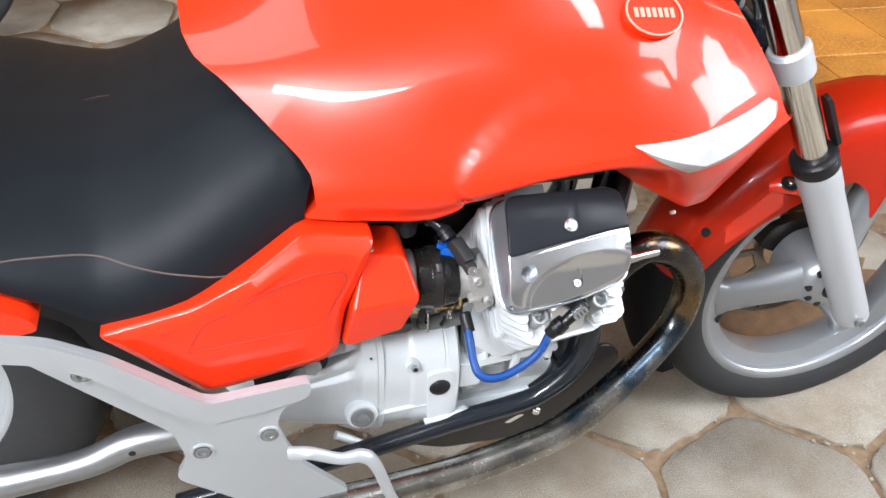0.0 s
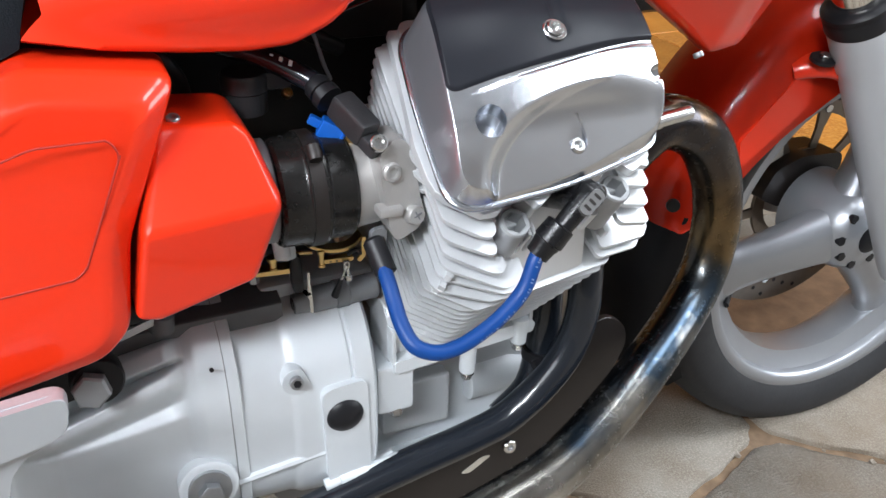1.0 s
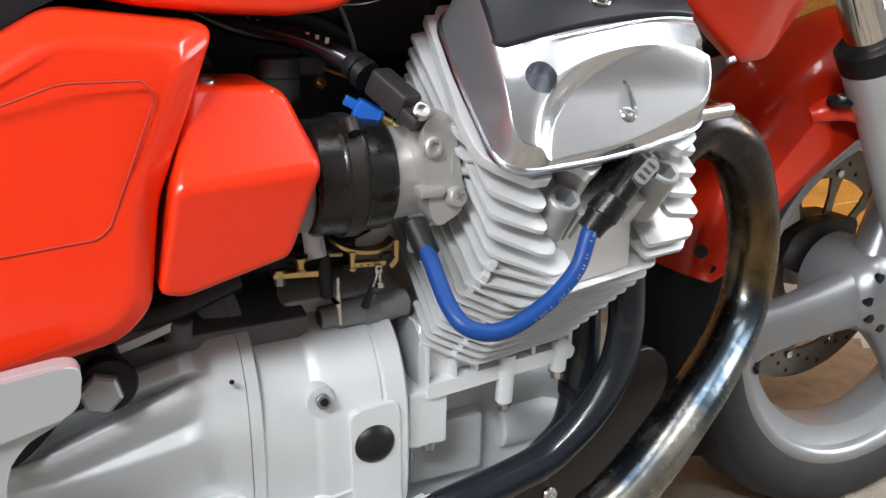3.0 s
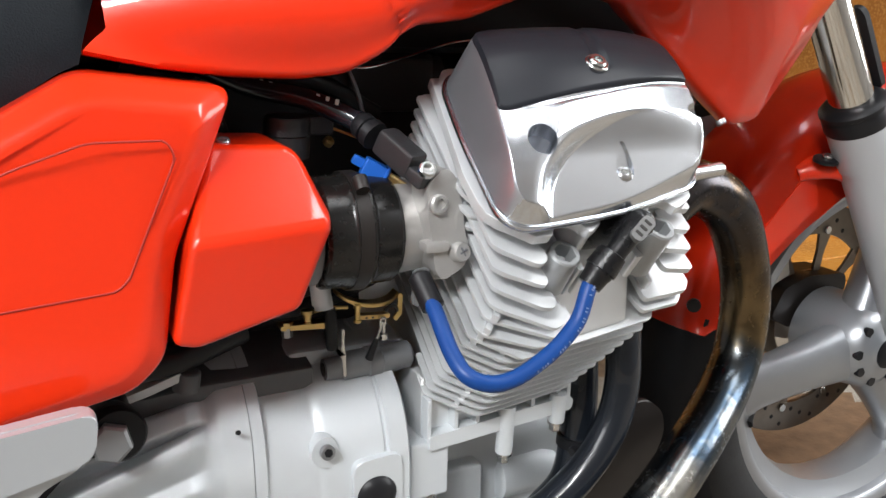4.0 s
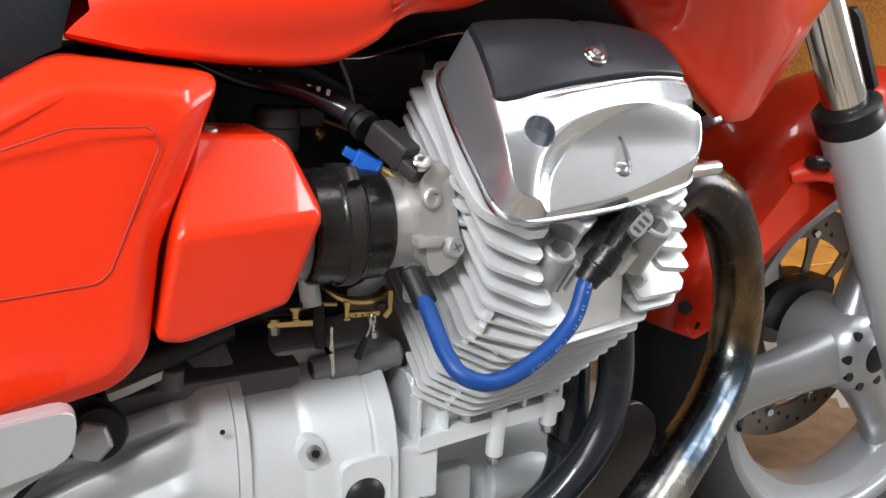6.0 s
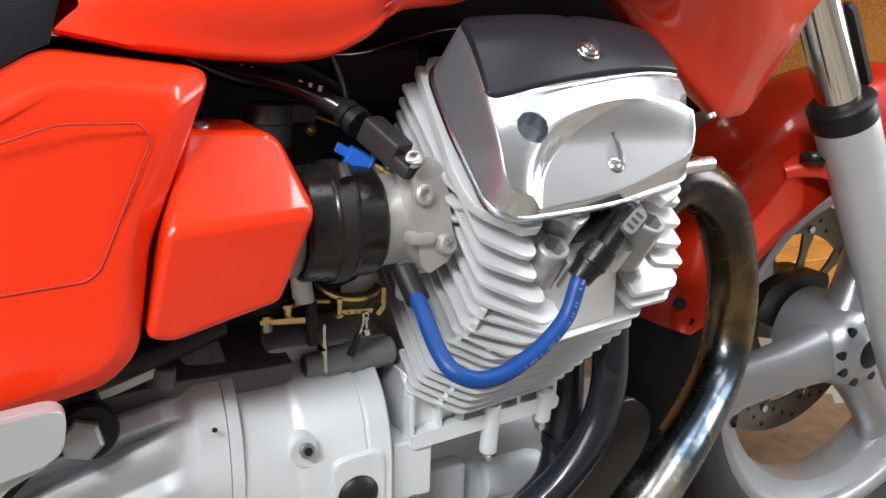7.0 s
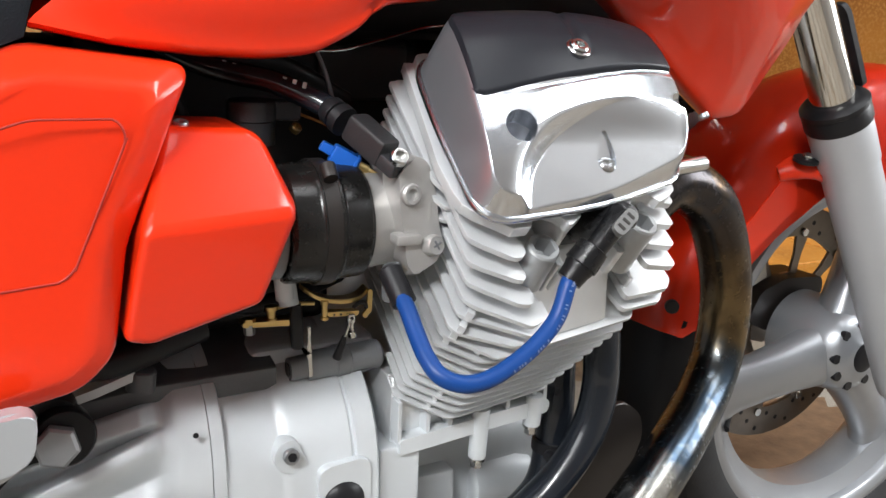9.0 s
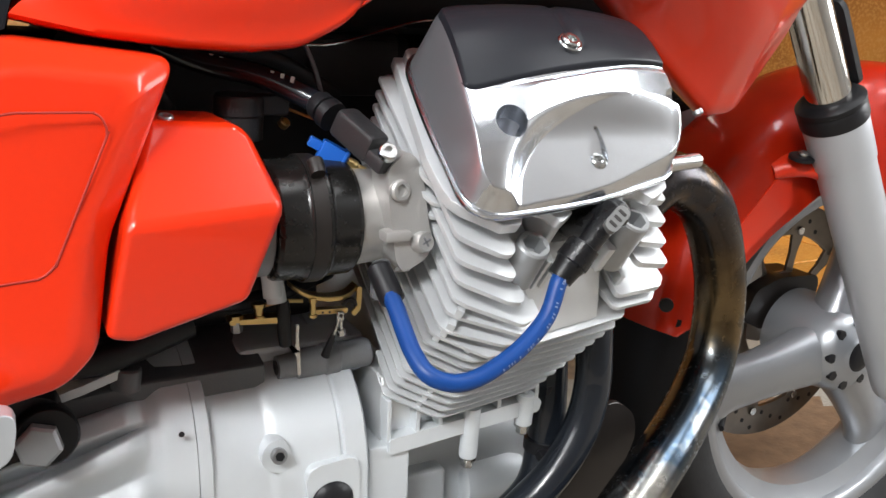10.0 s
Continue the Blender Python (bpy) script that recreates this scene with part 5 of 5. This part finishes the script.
# -- spark plug lead
bm = bmesh.new()
LEAD = [(.1430, -.2893, .5178), (.1416, -.2895, .5156), (.1381, -.2917, .5123), (.130, -.2952, .4957), (.1148, -.2985, .4831), (.098, -.3005, .4742), (.084, -.3009, .4692), (.071, -.2999, .4687), (.0603, -.2945, .4729), (.0570, -.2835, .4804), (.0570, -.2712, .4888), (.0572, -.2597, .4978), (.0572, -.250, .5035), (.0572, -.244, .508)]
tube(bm, LEAD, .0048, 16, 10)
lead = part("plug_lead", bm, BLUE, bike, "blue silicone spark plug lead")
curve = spline(LEAD, 10)
for k in range(24):
    if k in (4, 5, 12, 13, 18):
        continue
    c = curve[18 + int(k * 1.4)]
    t = (curve[19 + int(k * 1.4)] - c).normalized()
    nrm = Vector((-.25, -.86, -.30))
    nrm = (nrm - t * nrm.dot(t)).normalized()
    w = t.cross(nrm)
    bm = bmesh.new()
    prism(bm, [(-.0004, -.0008), (.0004, -.0008), (.0004, .0008), (-.0004, .0008)], lambda u, v, d: c + t * u + w * v + nrm * (.0046 + d), 0, .0004)
    part("print_bar", bm, PRINT, lead)
bm = bmesh.new()
lathe(bm, (.0588, -.2535, .4985), Vector((-.12, .72, .68)), [(0, .0052), (.001, .0070), (.022, .0070), (.024, .005)], 16)
part("lead_clip", bm, BLACK, lead)
# elbow cap: a domed head, its arm, the sleeve over the lead and the body that dips into the well
HEADP = Vector((.1765, -.2855, .5470))
bm = bmesh.new()
tube(bm, [HEADP + Vector((.0048, .001, .0034)), HEADP + Vector((.0038, .0005, .0026)), HEADP, Vector((.1690, -.2875, .5425)), Vector((.1560, -.2895, .5300)), Vector((.1500, -.2895, .5240))], [.0036, .0078, .0092, .0072, .0064, .0064], 24)
cap = part("plug_cap", bm, BLACKS, bike, "black angled spark plug cap")
bm = bmesh.new()
tube(bm, [HEADP + Vector((-.001, .002, -.001)), HEADP + Vector((-.004, .020, -.006)), HEADP + Vector((-.009, .056, -.017))], [.0090, .0125, .0130], 24)
part("cap_body", bm, BLACKS, cap)
bm = bmesh.new()
SD = Vector((-.0160, .0010, -.0195)).normalized()
lathe(bm, Vector((.1556, -.2895, .5320)), SD, [(0, .0070), (.0006, .0092), (.0125, .0099), (.0132, .0088), (.0150, .0086), (.0165, .0080), (.0235, .0074), (.0240, .0052)], 26)
part("sleeve", bm, BLACKS, cap, "soft black rubber sleeve")
# pale plate on the cap with dark bars
PN = Vector((-.16, -.82, .55)).normalized()
PU = Vector((-.70, -.02, -.62))
PU = (PU - PN * PU.dot(PN)).normalized()
PW = PN.cross(PU)
PC = Vector((.1712, -.2953, .5465))
bm = bmesh.new()
prism(bm, round_poly([(-.0090, -.0042), (.0090, -.0042), (.0090, .0042), (-.0090, .0042)], .0039, 6), lambda u, v, d: PC + PU * u + PW * v + PN * d, -.004, .0008, .0006, 2)
tag = part("cap_plate", bm, PLATE, cap, "grey oval plate on the plug cap")
for u0 in (-.0046, 0, .0046):
    bm = bmesh.new()
    prism(bm, round_poly([(u0 - .0009, -.0025), (u0 + .0009, -.0025), (u0 + .0009, .0025), (u0 - .0009, .0025)], .0006), lambda u, v, d: PC + PU * u + PW * v + PN * d, .0006, .0012)
    part("print_bar", bm, CASTK, tag)

# -- front wheel
WHEEL = pose(.755, .004, .2885)
front = turned("front_wheel", WHEEL, RIM, WHEELS, bike, "silver cast alloy front wheel with three spokes", 128)
turned("tyre", WHEEL, TYRE, RUBBER, front, "black front tyre", 128)
for ang in (193, 313, 73):
    q = radians(ang)
    d, e = Vector((math.cos(q), 0, math.sin(q))), Vector((-math.sin(q), 0, math.cos(q)))
    bm = bmesh.new()
    loops = []
    for k in range(15):
        f = k / 14
        r = .030 + f * .158
        hw = .040 - .030 * f + .024 * f ** 2 + .012 * max(0, f - .85) / .15
        yc, ht = -.020 + .016 * f, .030 - .010 * f
        loops.append([WHEEL @ (d * r + e * (hw * math.copysign(abs(math.cos(t)) ** .8, math.cos(t))) + Vector((0, yc + ht * math.sin(t), 0))) for t in [2 * math.pi * j / 20 for j in range(20)]])
    rings(bm, loops)
    part("spoke", bm, WHEELS, front)
bm = bmesh.new()
lathe(bm, WHEEL @ Vector((0, -.062, 0)), (0, 1, 0), [(0, .012), (0, .020), (.004, .024), (.007, .034), (.010, .043), (.024, .052), (.05, .056), (.10, .055), (.11, .03)], 36)
hub = part("hub", bm, WHEELS, front)
bm = bmesh.new()
lathe(bm, WHEEL @ Vector((0, -.064, 0)), (0, 1, 0), [(0, .011), (.002, .019), (.006, .019)], 24)
part("bearing_seal", bm, BLACK, hub)
# black teardrops paint the shade inside the hub's recesses
for ang in (135, 180, 215, 255, 300, 335, 15, 60, 95):
    q = radians(ang)
    c = WHEEL @ Vector((.0385 * math.cos(q), -.0535, .0385 * math.sin(q)))
    bm = bmesh.new()
    o = [(.0060 * math.cos(t) * (1 - .55 * max(0, -math.sin(t))), .0066 * math.sin(t) * (1.35 if math.sin(t) < 0 else 1)) for t in [2 * math.pi * j / 20 for j in range(20)]]
    prism(bm, o, lambda u, v, w: c + Vector((u * -math.sin(q) + v * math.cos(q), w, u * math.cos(q) + v * math.sin(q))), -.0014, .006, .0003, 1)
    part("hub_pocket", bm, BLACK, hub)
bm = bmesh.new()
tube(bm, [(.581, -.02, .212), (.592, -.012, .218), (.607, -.004, .2245)], [.0055, .0045, .0035], 12)
part("valve", bm, BLACK, front, "black rubber tyre valve")

# brake disc with round and long windows, its carrier and caliper
DY = .066
for r0, r1, mat, nm in ((.118, .158, DISC, "brake_disc"), (.052, .070, DISC, "disc_carrier")):
    ob = turned(nm, WHEEL, [(r0, DY - .0025), (r1, DY - .0025), (r1, DY + .0025), (r0, DY + .0025)], mat, front, "drilled steel brake disc" if nm == "brake_disc" else "", 96)
for k in range(10):
    q = radians(36 * k + 9)
    d, e = Vector((math.cos(q), 0, math.sin(q))), Vector((-math.sin(q), 0, math.cos(q)))
    bm = bmesh.new()
    prism(bm, [(.064, -.007), (.095, -.005), (.122, -.012), (.122, .012), (.095, .005), (.064, .007)], lambda u, v, w: WHEEL @ (d * u + e * v + Vector((0, w + DY, 0))), -.002, .002, .0008, 1)
    part("carrier_arm", bm, DISC, front)
    bolt("rivet", WHEEL @ (d * .124 + Vector((0, DY - .003, 0))), (0, -1, 0), .0055, .003, STEEL, front, socket=False)
# black plugs paint the dark of the drilled holes
for k in range(48):
    q = radians(7.5 * k)
    r = (.128, .138, .148)[k % 3]
    bm = bmesh.new()
    lathe(bm, WHEEL @ Vector((r * math.cos(q), DY - .0028, r * math.sin(q))), (0, 1, 0), [(0, .0032), (.0056, .0032)], 8)
    part("drill_hole", bm, BLACK, front)
bm = bmesh.new()
prism(bm, round_poly([(.672, .308), (.71, .290), (.755, .31), (.80, .325), (.80, .355), (.73, .358), (.69, .345)], .01), side(.048), 0, .06, .008)
cal = part("brake_caliper", bm, CASTK, bike, "dark grey brake caliper")
bm = bmesh.new()
prism(bm, [(.66, .345), (.70, .362), (.69, .40), (.655, .385)], side(.05), 0, .03, .004)
part("caliper_lug", bm, PALE, cal)

# -- fork
FA, FB = Vector((.757, -.100, .2885)), Vector((.582, -.100, .583))
for sgn, label in ((1, "silver grey fork slider with chromed tube"), (-1, "silver grey fork slider of the far side")):
    def F(p):
        return Vector((p[0], p[1] if sgn > 0 else -p[1] + .03, p[2]))
    A0, B0 = F(FA), F(FB)
    FD = (B0 - A0).normalized()
    if sgn < 0:
        A0, B0 = Vector((.757, .108, .2885)), Vector((.580, .108, .582))
        FD = (B0 - A0).normalized()
    bm = bmesh.new()
    L = (B0 - A0).length
    lathe(bm, A0 - FD * .028, FD, [(0, .012), (0, .024), (.004, .0268), (.02, .0278), (L - .03, .0285), (L - .028, .0300), (L + .004, .0305), (L + .016, .0305), (L + .018, .029)], 36)
    fork = part("fork_slider", bm, FORK, bike, label)
    bm = bmesh.new()
    lathe(bm, B0 - FD * .012, FD, [(0, .0285), (0, .0308), (.002, .0318), (.013, .0318), (.015, .0305), (.017, .0305), (.018, .0322), (.022, .0322), (.0245, .0295), (.028, .0235)], 36)
    part("dust_seal", bm, BLACK, fork, "black rubber dust seal")
    bm = bmesh.new()
    lathe(bm, B0 - FD * .002, FD, [(0, .0206), (.60, .0206)], 32)
    part("fork_tube", bm, TUBE, fork, "chromed fork tube")
    bm = bmesh.new()
    lathe(bm, B0 + FD * .155, FD, [(0, .021), (.003, .0265), (.040, .0270), (.044, .0235)], 28)
    part("yoke_clamp", bm, FORK, fork, "silver lower yoke clamp")
    bm = bmesh.new()
    foot = A0 + Vector((.008, 0, -.012))
    box(bm, (0, 0, 0), (.040, .036, .046), .010, Matrix.Translation(foot) @ Matrix.Rotation(radians(-28), 4, "Y"))
    part("axle_foot", bm, FORK, fork)
    lp = A0 + Vector((.002, -.0290 * sgn, -.010))
    bolt("axle_screw", lp, (0, -sgn, 0), .0085, .006, STEELD, fork)
    # guard ahead of the tube
    bm = bmesh.new()
    g0 = B0 + FD * .010
    fw = Vector((FD.z, 0, -FD.x)).normalized()
    prism(bm, round_poly([(-.010, 0), (.010, 0), (.010, .078), (.006, .086), (-.006, .086), (-.010, .078)], .006), lambda u, v, w: g0 + fw * (.030 + w) + Vector((0, u, 0)) + FD * v, 0, .006, .002, 2)
    part("fork_guard", bm, BLACK, fork, "black plastic fork guard")
bm = bmesh.new()
YK = FB + Vector((-.098, 0, .158))
box(bm, (YK.x + .01, .03, YK.z + .005), (.06, .17, .035), .008)
box(bm, (YK.x - .04, .03, YK.z + .03), (.06, .09, .16), .02)
part("lower_yoke", bm, BLACKP, bike, "black lower fork yoke and steering head")
bm = bmesh.new()
tube(bm, [(.46, -.02, .77), (.49, -.045, .74), (.505, -.03, .69), (.53, .0, .65)], .006, 10)
tube(bm, [(.45, .02, .78), (.475, -.02, .78), (.47, -.05, .73), (.49, -.03, .70)], .005, 10)
part("front_loom", bm, BLACK, bike, "black cables at the steering head")

# -- front mudguard
RLOW = [(20, .292), (60, .287), (82, .278), (85, .25), (88, .155), (91, .15), (97, .205), (104, .232), (131, .243), (145, .258), (159, .275), (164, .285), (167, .315)]
bm = bmesh.new()
loops = []
for i in range(110):
    deg = 18 + 149 * i / 109
    q = radians(deg)
    rl = (ramp(deg - 1, RLOW) + ramp(deg, RLOW) + ramp(deg + 1, RLOW)) / 3
    row = []
    ro = .333 + .006 * math.sin(radians(deg - 20))
    prof = [(rl, -.072), (rl + (.29 - rl) * .5 if rl < .28 else rl + .004, -.0725), (max(rl + .006, .298), -.0715), (max(rl + .008, .316), -.066), (ro - .006, -.050), (ro - .001, -.026), (ro, 0)]
    prof = prof + [(r, -w) for r, w in reversed(prof[:-1])]
    for r, w in prof:
        row.append(Vector((.755 + r * math.cos(q), .004 + w, .2885 + r * math.sin(q))))
    loops.append(row)
rings(bm, loops, closed=False, caps=False)
bmesh.ops.solidify(bm, geom=bm.faces[:], thickness=0.003)
guard = part("mudguard", bm, RED, bike, "glossy red front mudguard", 50)
bm = bmesh.new()
tube(bm, [(.556, -.062, .519), (.574, -.071, .525), (.590, -.080, .524), (.602, -.083, .519)], [.010, .0135, .0115, .0105], 16, 8, True, .7)
part("mounting_ear", bm, RED, guard)
bolt("screw", (.572, -.0835, .5365), (-.1, -.25, 1), .0055, .004, STEEL, guard, socket=False)
bm = bmesh.new()
lathe(bm, (.572, -.082, .533), (-.1, -.25, 1), [(0, .0125), (.003, .0125), (.004, .010)], 20)
part("rubber_washer", bm, BLACK, guard)
bm = bmesh.new()
for t0 in (133,):
    o = [(.256, 131), (.303, 126), (.303, 147), (.280, 152)]
    vs = [bm.verts.new(Vector((.755 + r * math.cos(radians(g)), -.0689, .2885 + r * math.sin(radians(g))))) for r, g in o]
    f = bm.faces.new(vs)
    ex = bmesh.ops.extrude_face_region(bm, geom=[f])
    bmesh.ops.translate(bm, verts=[v for v in ex["geom"] if isinstance(v, bmesh.types.BMVert)], vec=(0, .006, 0))
    bmesh.ops.bevel(bm, geom=bm.edges[:], offset=.0015, segments=2, affect="EDGES")
part("side_facet", bm, RED, guard)
for p, d in (((.437, -.062, .392), (-.6, -1, .0)), ((.470, -.068, .452), (-.3, -1, .1))):
    bm = bmesh.new()
    lathe(bm, p, d, [(0, .007), (.004, .007), (.0045, .005)], 16)
    part("rubber_bung", bm, BLACK, guard)
bm = bmesh.new()
loops = []
for i in range(40):
    deg = 164 + 42 * i / 39
    q = radians(deg)
    row = []
    for r, w in ((.292, -.070), (.312, -.068), (.326, -.052), (.332, -.02), (.332, .02), (.326, .052), (.312, .068), (.292, .070)):
        row.append(Vector((.755 + r * math.cos(q), .004 + w, .2885 + r * math.sin(q))))
    loops.append(row)
rings(bm, loops, closed=False, caps=False)
bmesh.ops.solidify(bm, geom=bm.faces[:], thickness=0.003)
part("mud_flap", bm, BLACK, guard, "black plastic mudguard extension", 50)
for p in ((.392, -.155, .604), (.322, -.19, .593)):
    bolt("shroud_screw", p, (.2, -.5, -.8), .0038, .004, STEELD, tank, socket=False)

# -- another machine parked behind, only its wheel and dark flank show
other = new("parked_motorcycle")
tagged(other, "dark second motorcycle parked behind, black tyre showing", "motorcycle")
OW = pose(-1.02, 1.70, .29, 0, 0, 12)
ot = turned("wheel_rim", OW, RIM, CASTK, other)
turned("tyre", OW, TYRE, RUBBER, ot)
for a in (80, 200, 320):
    q = radians(a)
    d, e = Vector((math.cos(q), 0, math.sin(q))), Vector((-math.sin(q), 0, math.cos(q)))
    bm = bmesh.new()
    prism(bm, [(.0, -.04), (.12, -.024), (.19, -.03), (.19, .03), (.12, .024), (.0, .04)], lambda u, v, w: OW @ (d * u + e * v + Vector((0, w, 0))), -.025, .025, .012)
    part("spoke", bm, CASTK, ot)
bm = bmesh.new()
prism(bm, round_poly([(-1.9, .62), (-1.0, .60), (-.55, .62), (-.5, .75), (-1.0, .9), (-1.9, .85)], .06), side(1.62), 0, .22, .04)
part("body", bm, BLACKP, other, "gloss black bodywork")
# drift of red-brown soil on the pavers beyond the front wheel
bm = bmesh.new()
loops = []
for k, h in ((1.0, -.002), (.93, .004), (.7, .008), (.4, .010), (.05, .011)):
    loops.append([Vector((.96 + k * (.270 + wob) * math.cos(q), .215 + k * (.180 + wob * .6) * math.sin(q), h)) for q, wob in [(2 * math.pi * i / 48, .022 * math.sin(i * 1.7) + .016 * math.sin(i * 3.1 + 1)) for i in range(48)]])
rings(bm, loops)
tagged(link_mesh("soil_drift", bm, SOIL), "loose red-brown soil lying over the pavers", "soil", kind="stuff")

# ---- paving, last ----
SIDE = 0.218
TURN = radians(20.5)


def hex_mesh(gap=0.0075, wob=0.006, seed=0):
    rnd = random.Random(seed)
    bm = bmesh.new()
    pts = []
    for k in range(6):
        q = TURN + k * math.pi / 3
        r = SIDE - gap / math.cos(math.pi / 6)
        pts.append((r * math.cos(q) + rnd.uniform(-wob, wob), r * math.sin(q) + rnd.uniform(-wob, wob)))
    # worn, chipped edges
    rim = []
    for (ax, ay), (bx, by) in zip(pts, pts[1:] + pts[:1]):
        for s in (0.03, 0.10, 0.24, 0.38, 0.52, 0.66, 0.80, 0.90, 0.97):
            k = rnd.uniform(-0.0075, 0.003) - (0.008 if s in (0.03, 0.97) else 0.0)
            x, y = ax + (bx - ax) * s, ay + (by - ay) * s
            rim.append((x * (1 + k / SIDE), y * (1 + k / SIDE)))
    prism(bm, rim, lambda u, v, d: Vector((u, v, d)), 0.0, -0.05, 0.0035, 1)
    for f in bm.faces:
        f.smooth = True
    bmesh.ops.recalc_face_normals(bm, faces=bm.faces)
    me = bpy.data.meshes.new("paver")
    bm.to_mesh(me)
    bm.free()
    me.materials.append(PAVER)
    return me


stones = [hex_mesh(seed=k) for k in range(6)]
C0 = Vector((.632, -.265, 0))
pick = random.Random(4)
e1 = math.sqrt(3) * SIDE
for i in range(-20, 21):
    for j in range(-20, 21):
        a = TURN + math.pi / 6
        c = C0 + e1 * (i * Vector((math.cos(a), math.sin(a), 0)) + j * Vector((math.cos(a + math.pi / 3), math.sin(a + math.pi / 3), 0)))
        if -3.1 < c.x < 3.7 and -2.1 < c.y < 3.9 and not (c.x > 0.8 and c.y > 0.36):
            ob = new("paver", stones[pick.randrange(6)])
            ob.location = (c.x, c.y, pick.uniform(-.003, .001))
            ob.rotation_euler = (pick.uniform(-.006, .006), pick.uniform(-.006, .006), 0)
            ob.parent = ground

# grit and crumbs in the joints and on the stones
bm = bmesh.new()
grit = random.Random(21)
for k in range(1500):
    i, j = grit.randrange(-4, 6), grit.randrange(-4, 5)
    a = TURN + math.pi / 6
    c = C0 + e1 * (i * Vector((math.cos(a), math.sin(a), 0)) + j * Vector((math.cos(a + math.pi / 3), math.sin(a + math.pi / 3), 0)))
    q = TURN + grit.randrange(6) * math.pi / 3
    f = grit.random()
    edge = Vector((math.cos(q), math.sin(q), 0)).lerp(Vector((math.cos(q + math.pi / 3), math.sin(q + math.pi / 3), 0)), f) * SIDE
    spread = 0.007 if k % 5 else 0.06
    p = c + edge + Vector((grit.gauss(0, spread), grit.gauss(0, spread), 0))
    if -.5 < p.x < 1.7 and -.75 < p.y < .4:
        r = grit.uniform(.0012, .0042)
        box(bm, (0, 0, 0), (r * 2, r * 1.5, r * 1.2), 0, Matrix.Translation((p.x, p.y, -.001 + r * .3 if k % 5 == 0 else -.005 + r * .5)) @ Matrix.Rotation(grit.uniform(0, 3), 4, "Z") @ Matrix.Rotation(grit.uniform(-.5, .5), 4, "X"))
tagged(link_mesh("grit", bm, PAVER), "loose pale grit and crumbs in the paver joints", "grit", kind="stuff")

for i in range(9):
    for j in range(10):
        x, y = .92 + .345 * (i + .5), .48 + .345 * (j + .5)
        if x < 3.85 and y < 3.9:
            if i == 0 and j == 0:
                bm = bmesh.new()
                box(bm, (0, 0, 0), (.335, .335, .012), .002)
                tile_me = bpy.data.meshes.new("tile")
                bm.to_mesh(tile_me)
                bm.free()
                tile_me.materials.append(TILE)
            ob = new("tile", tile_me)
            ob.location = (x, y, .068)
            ob.parent = veranda
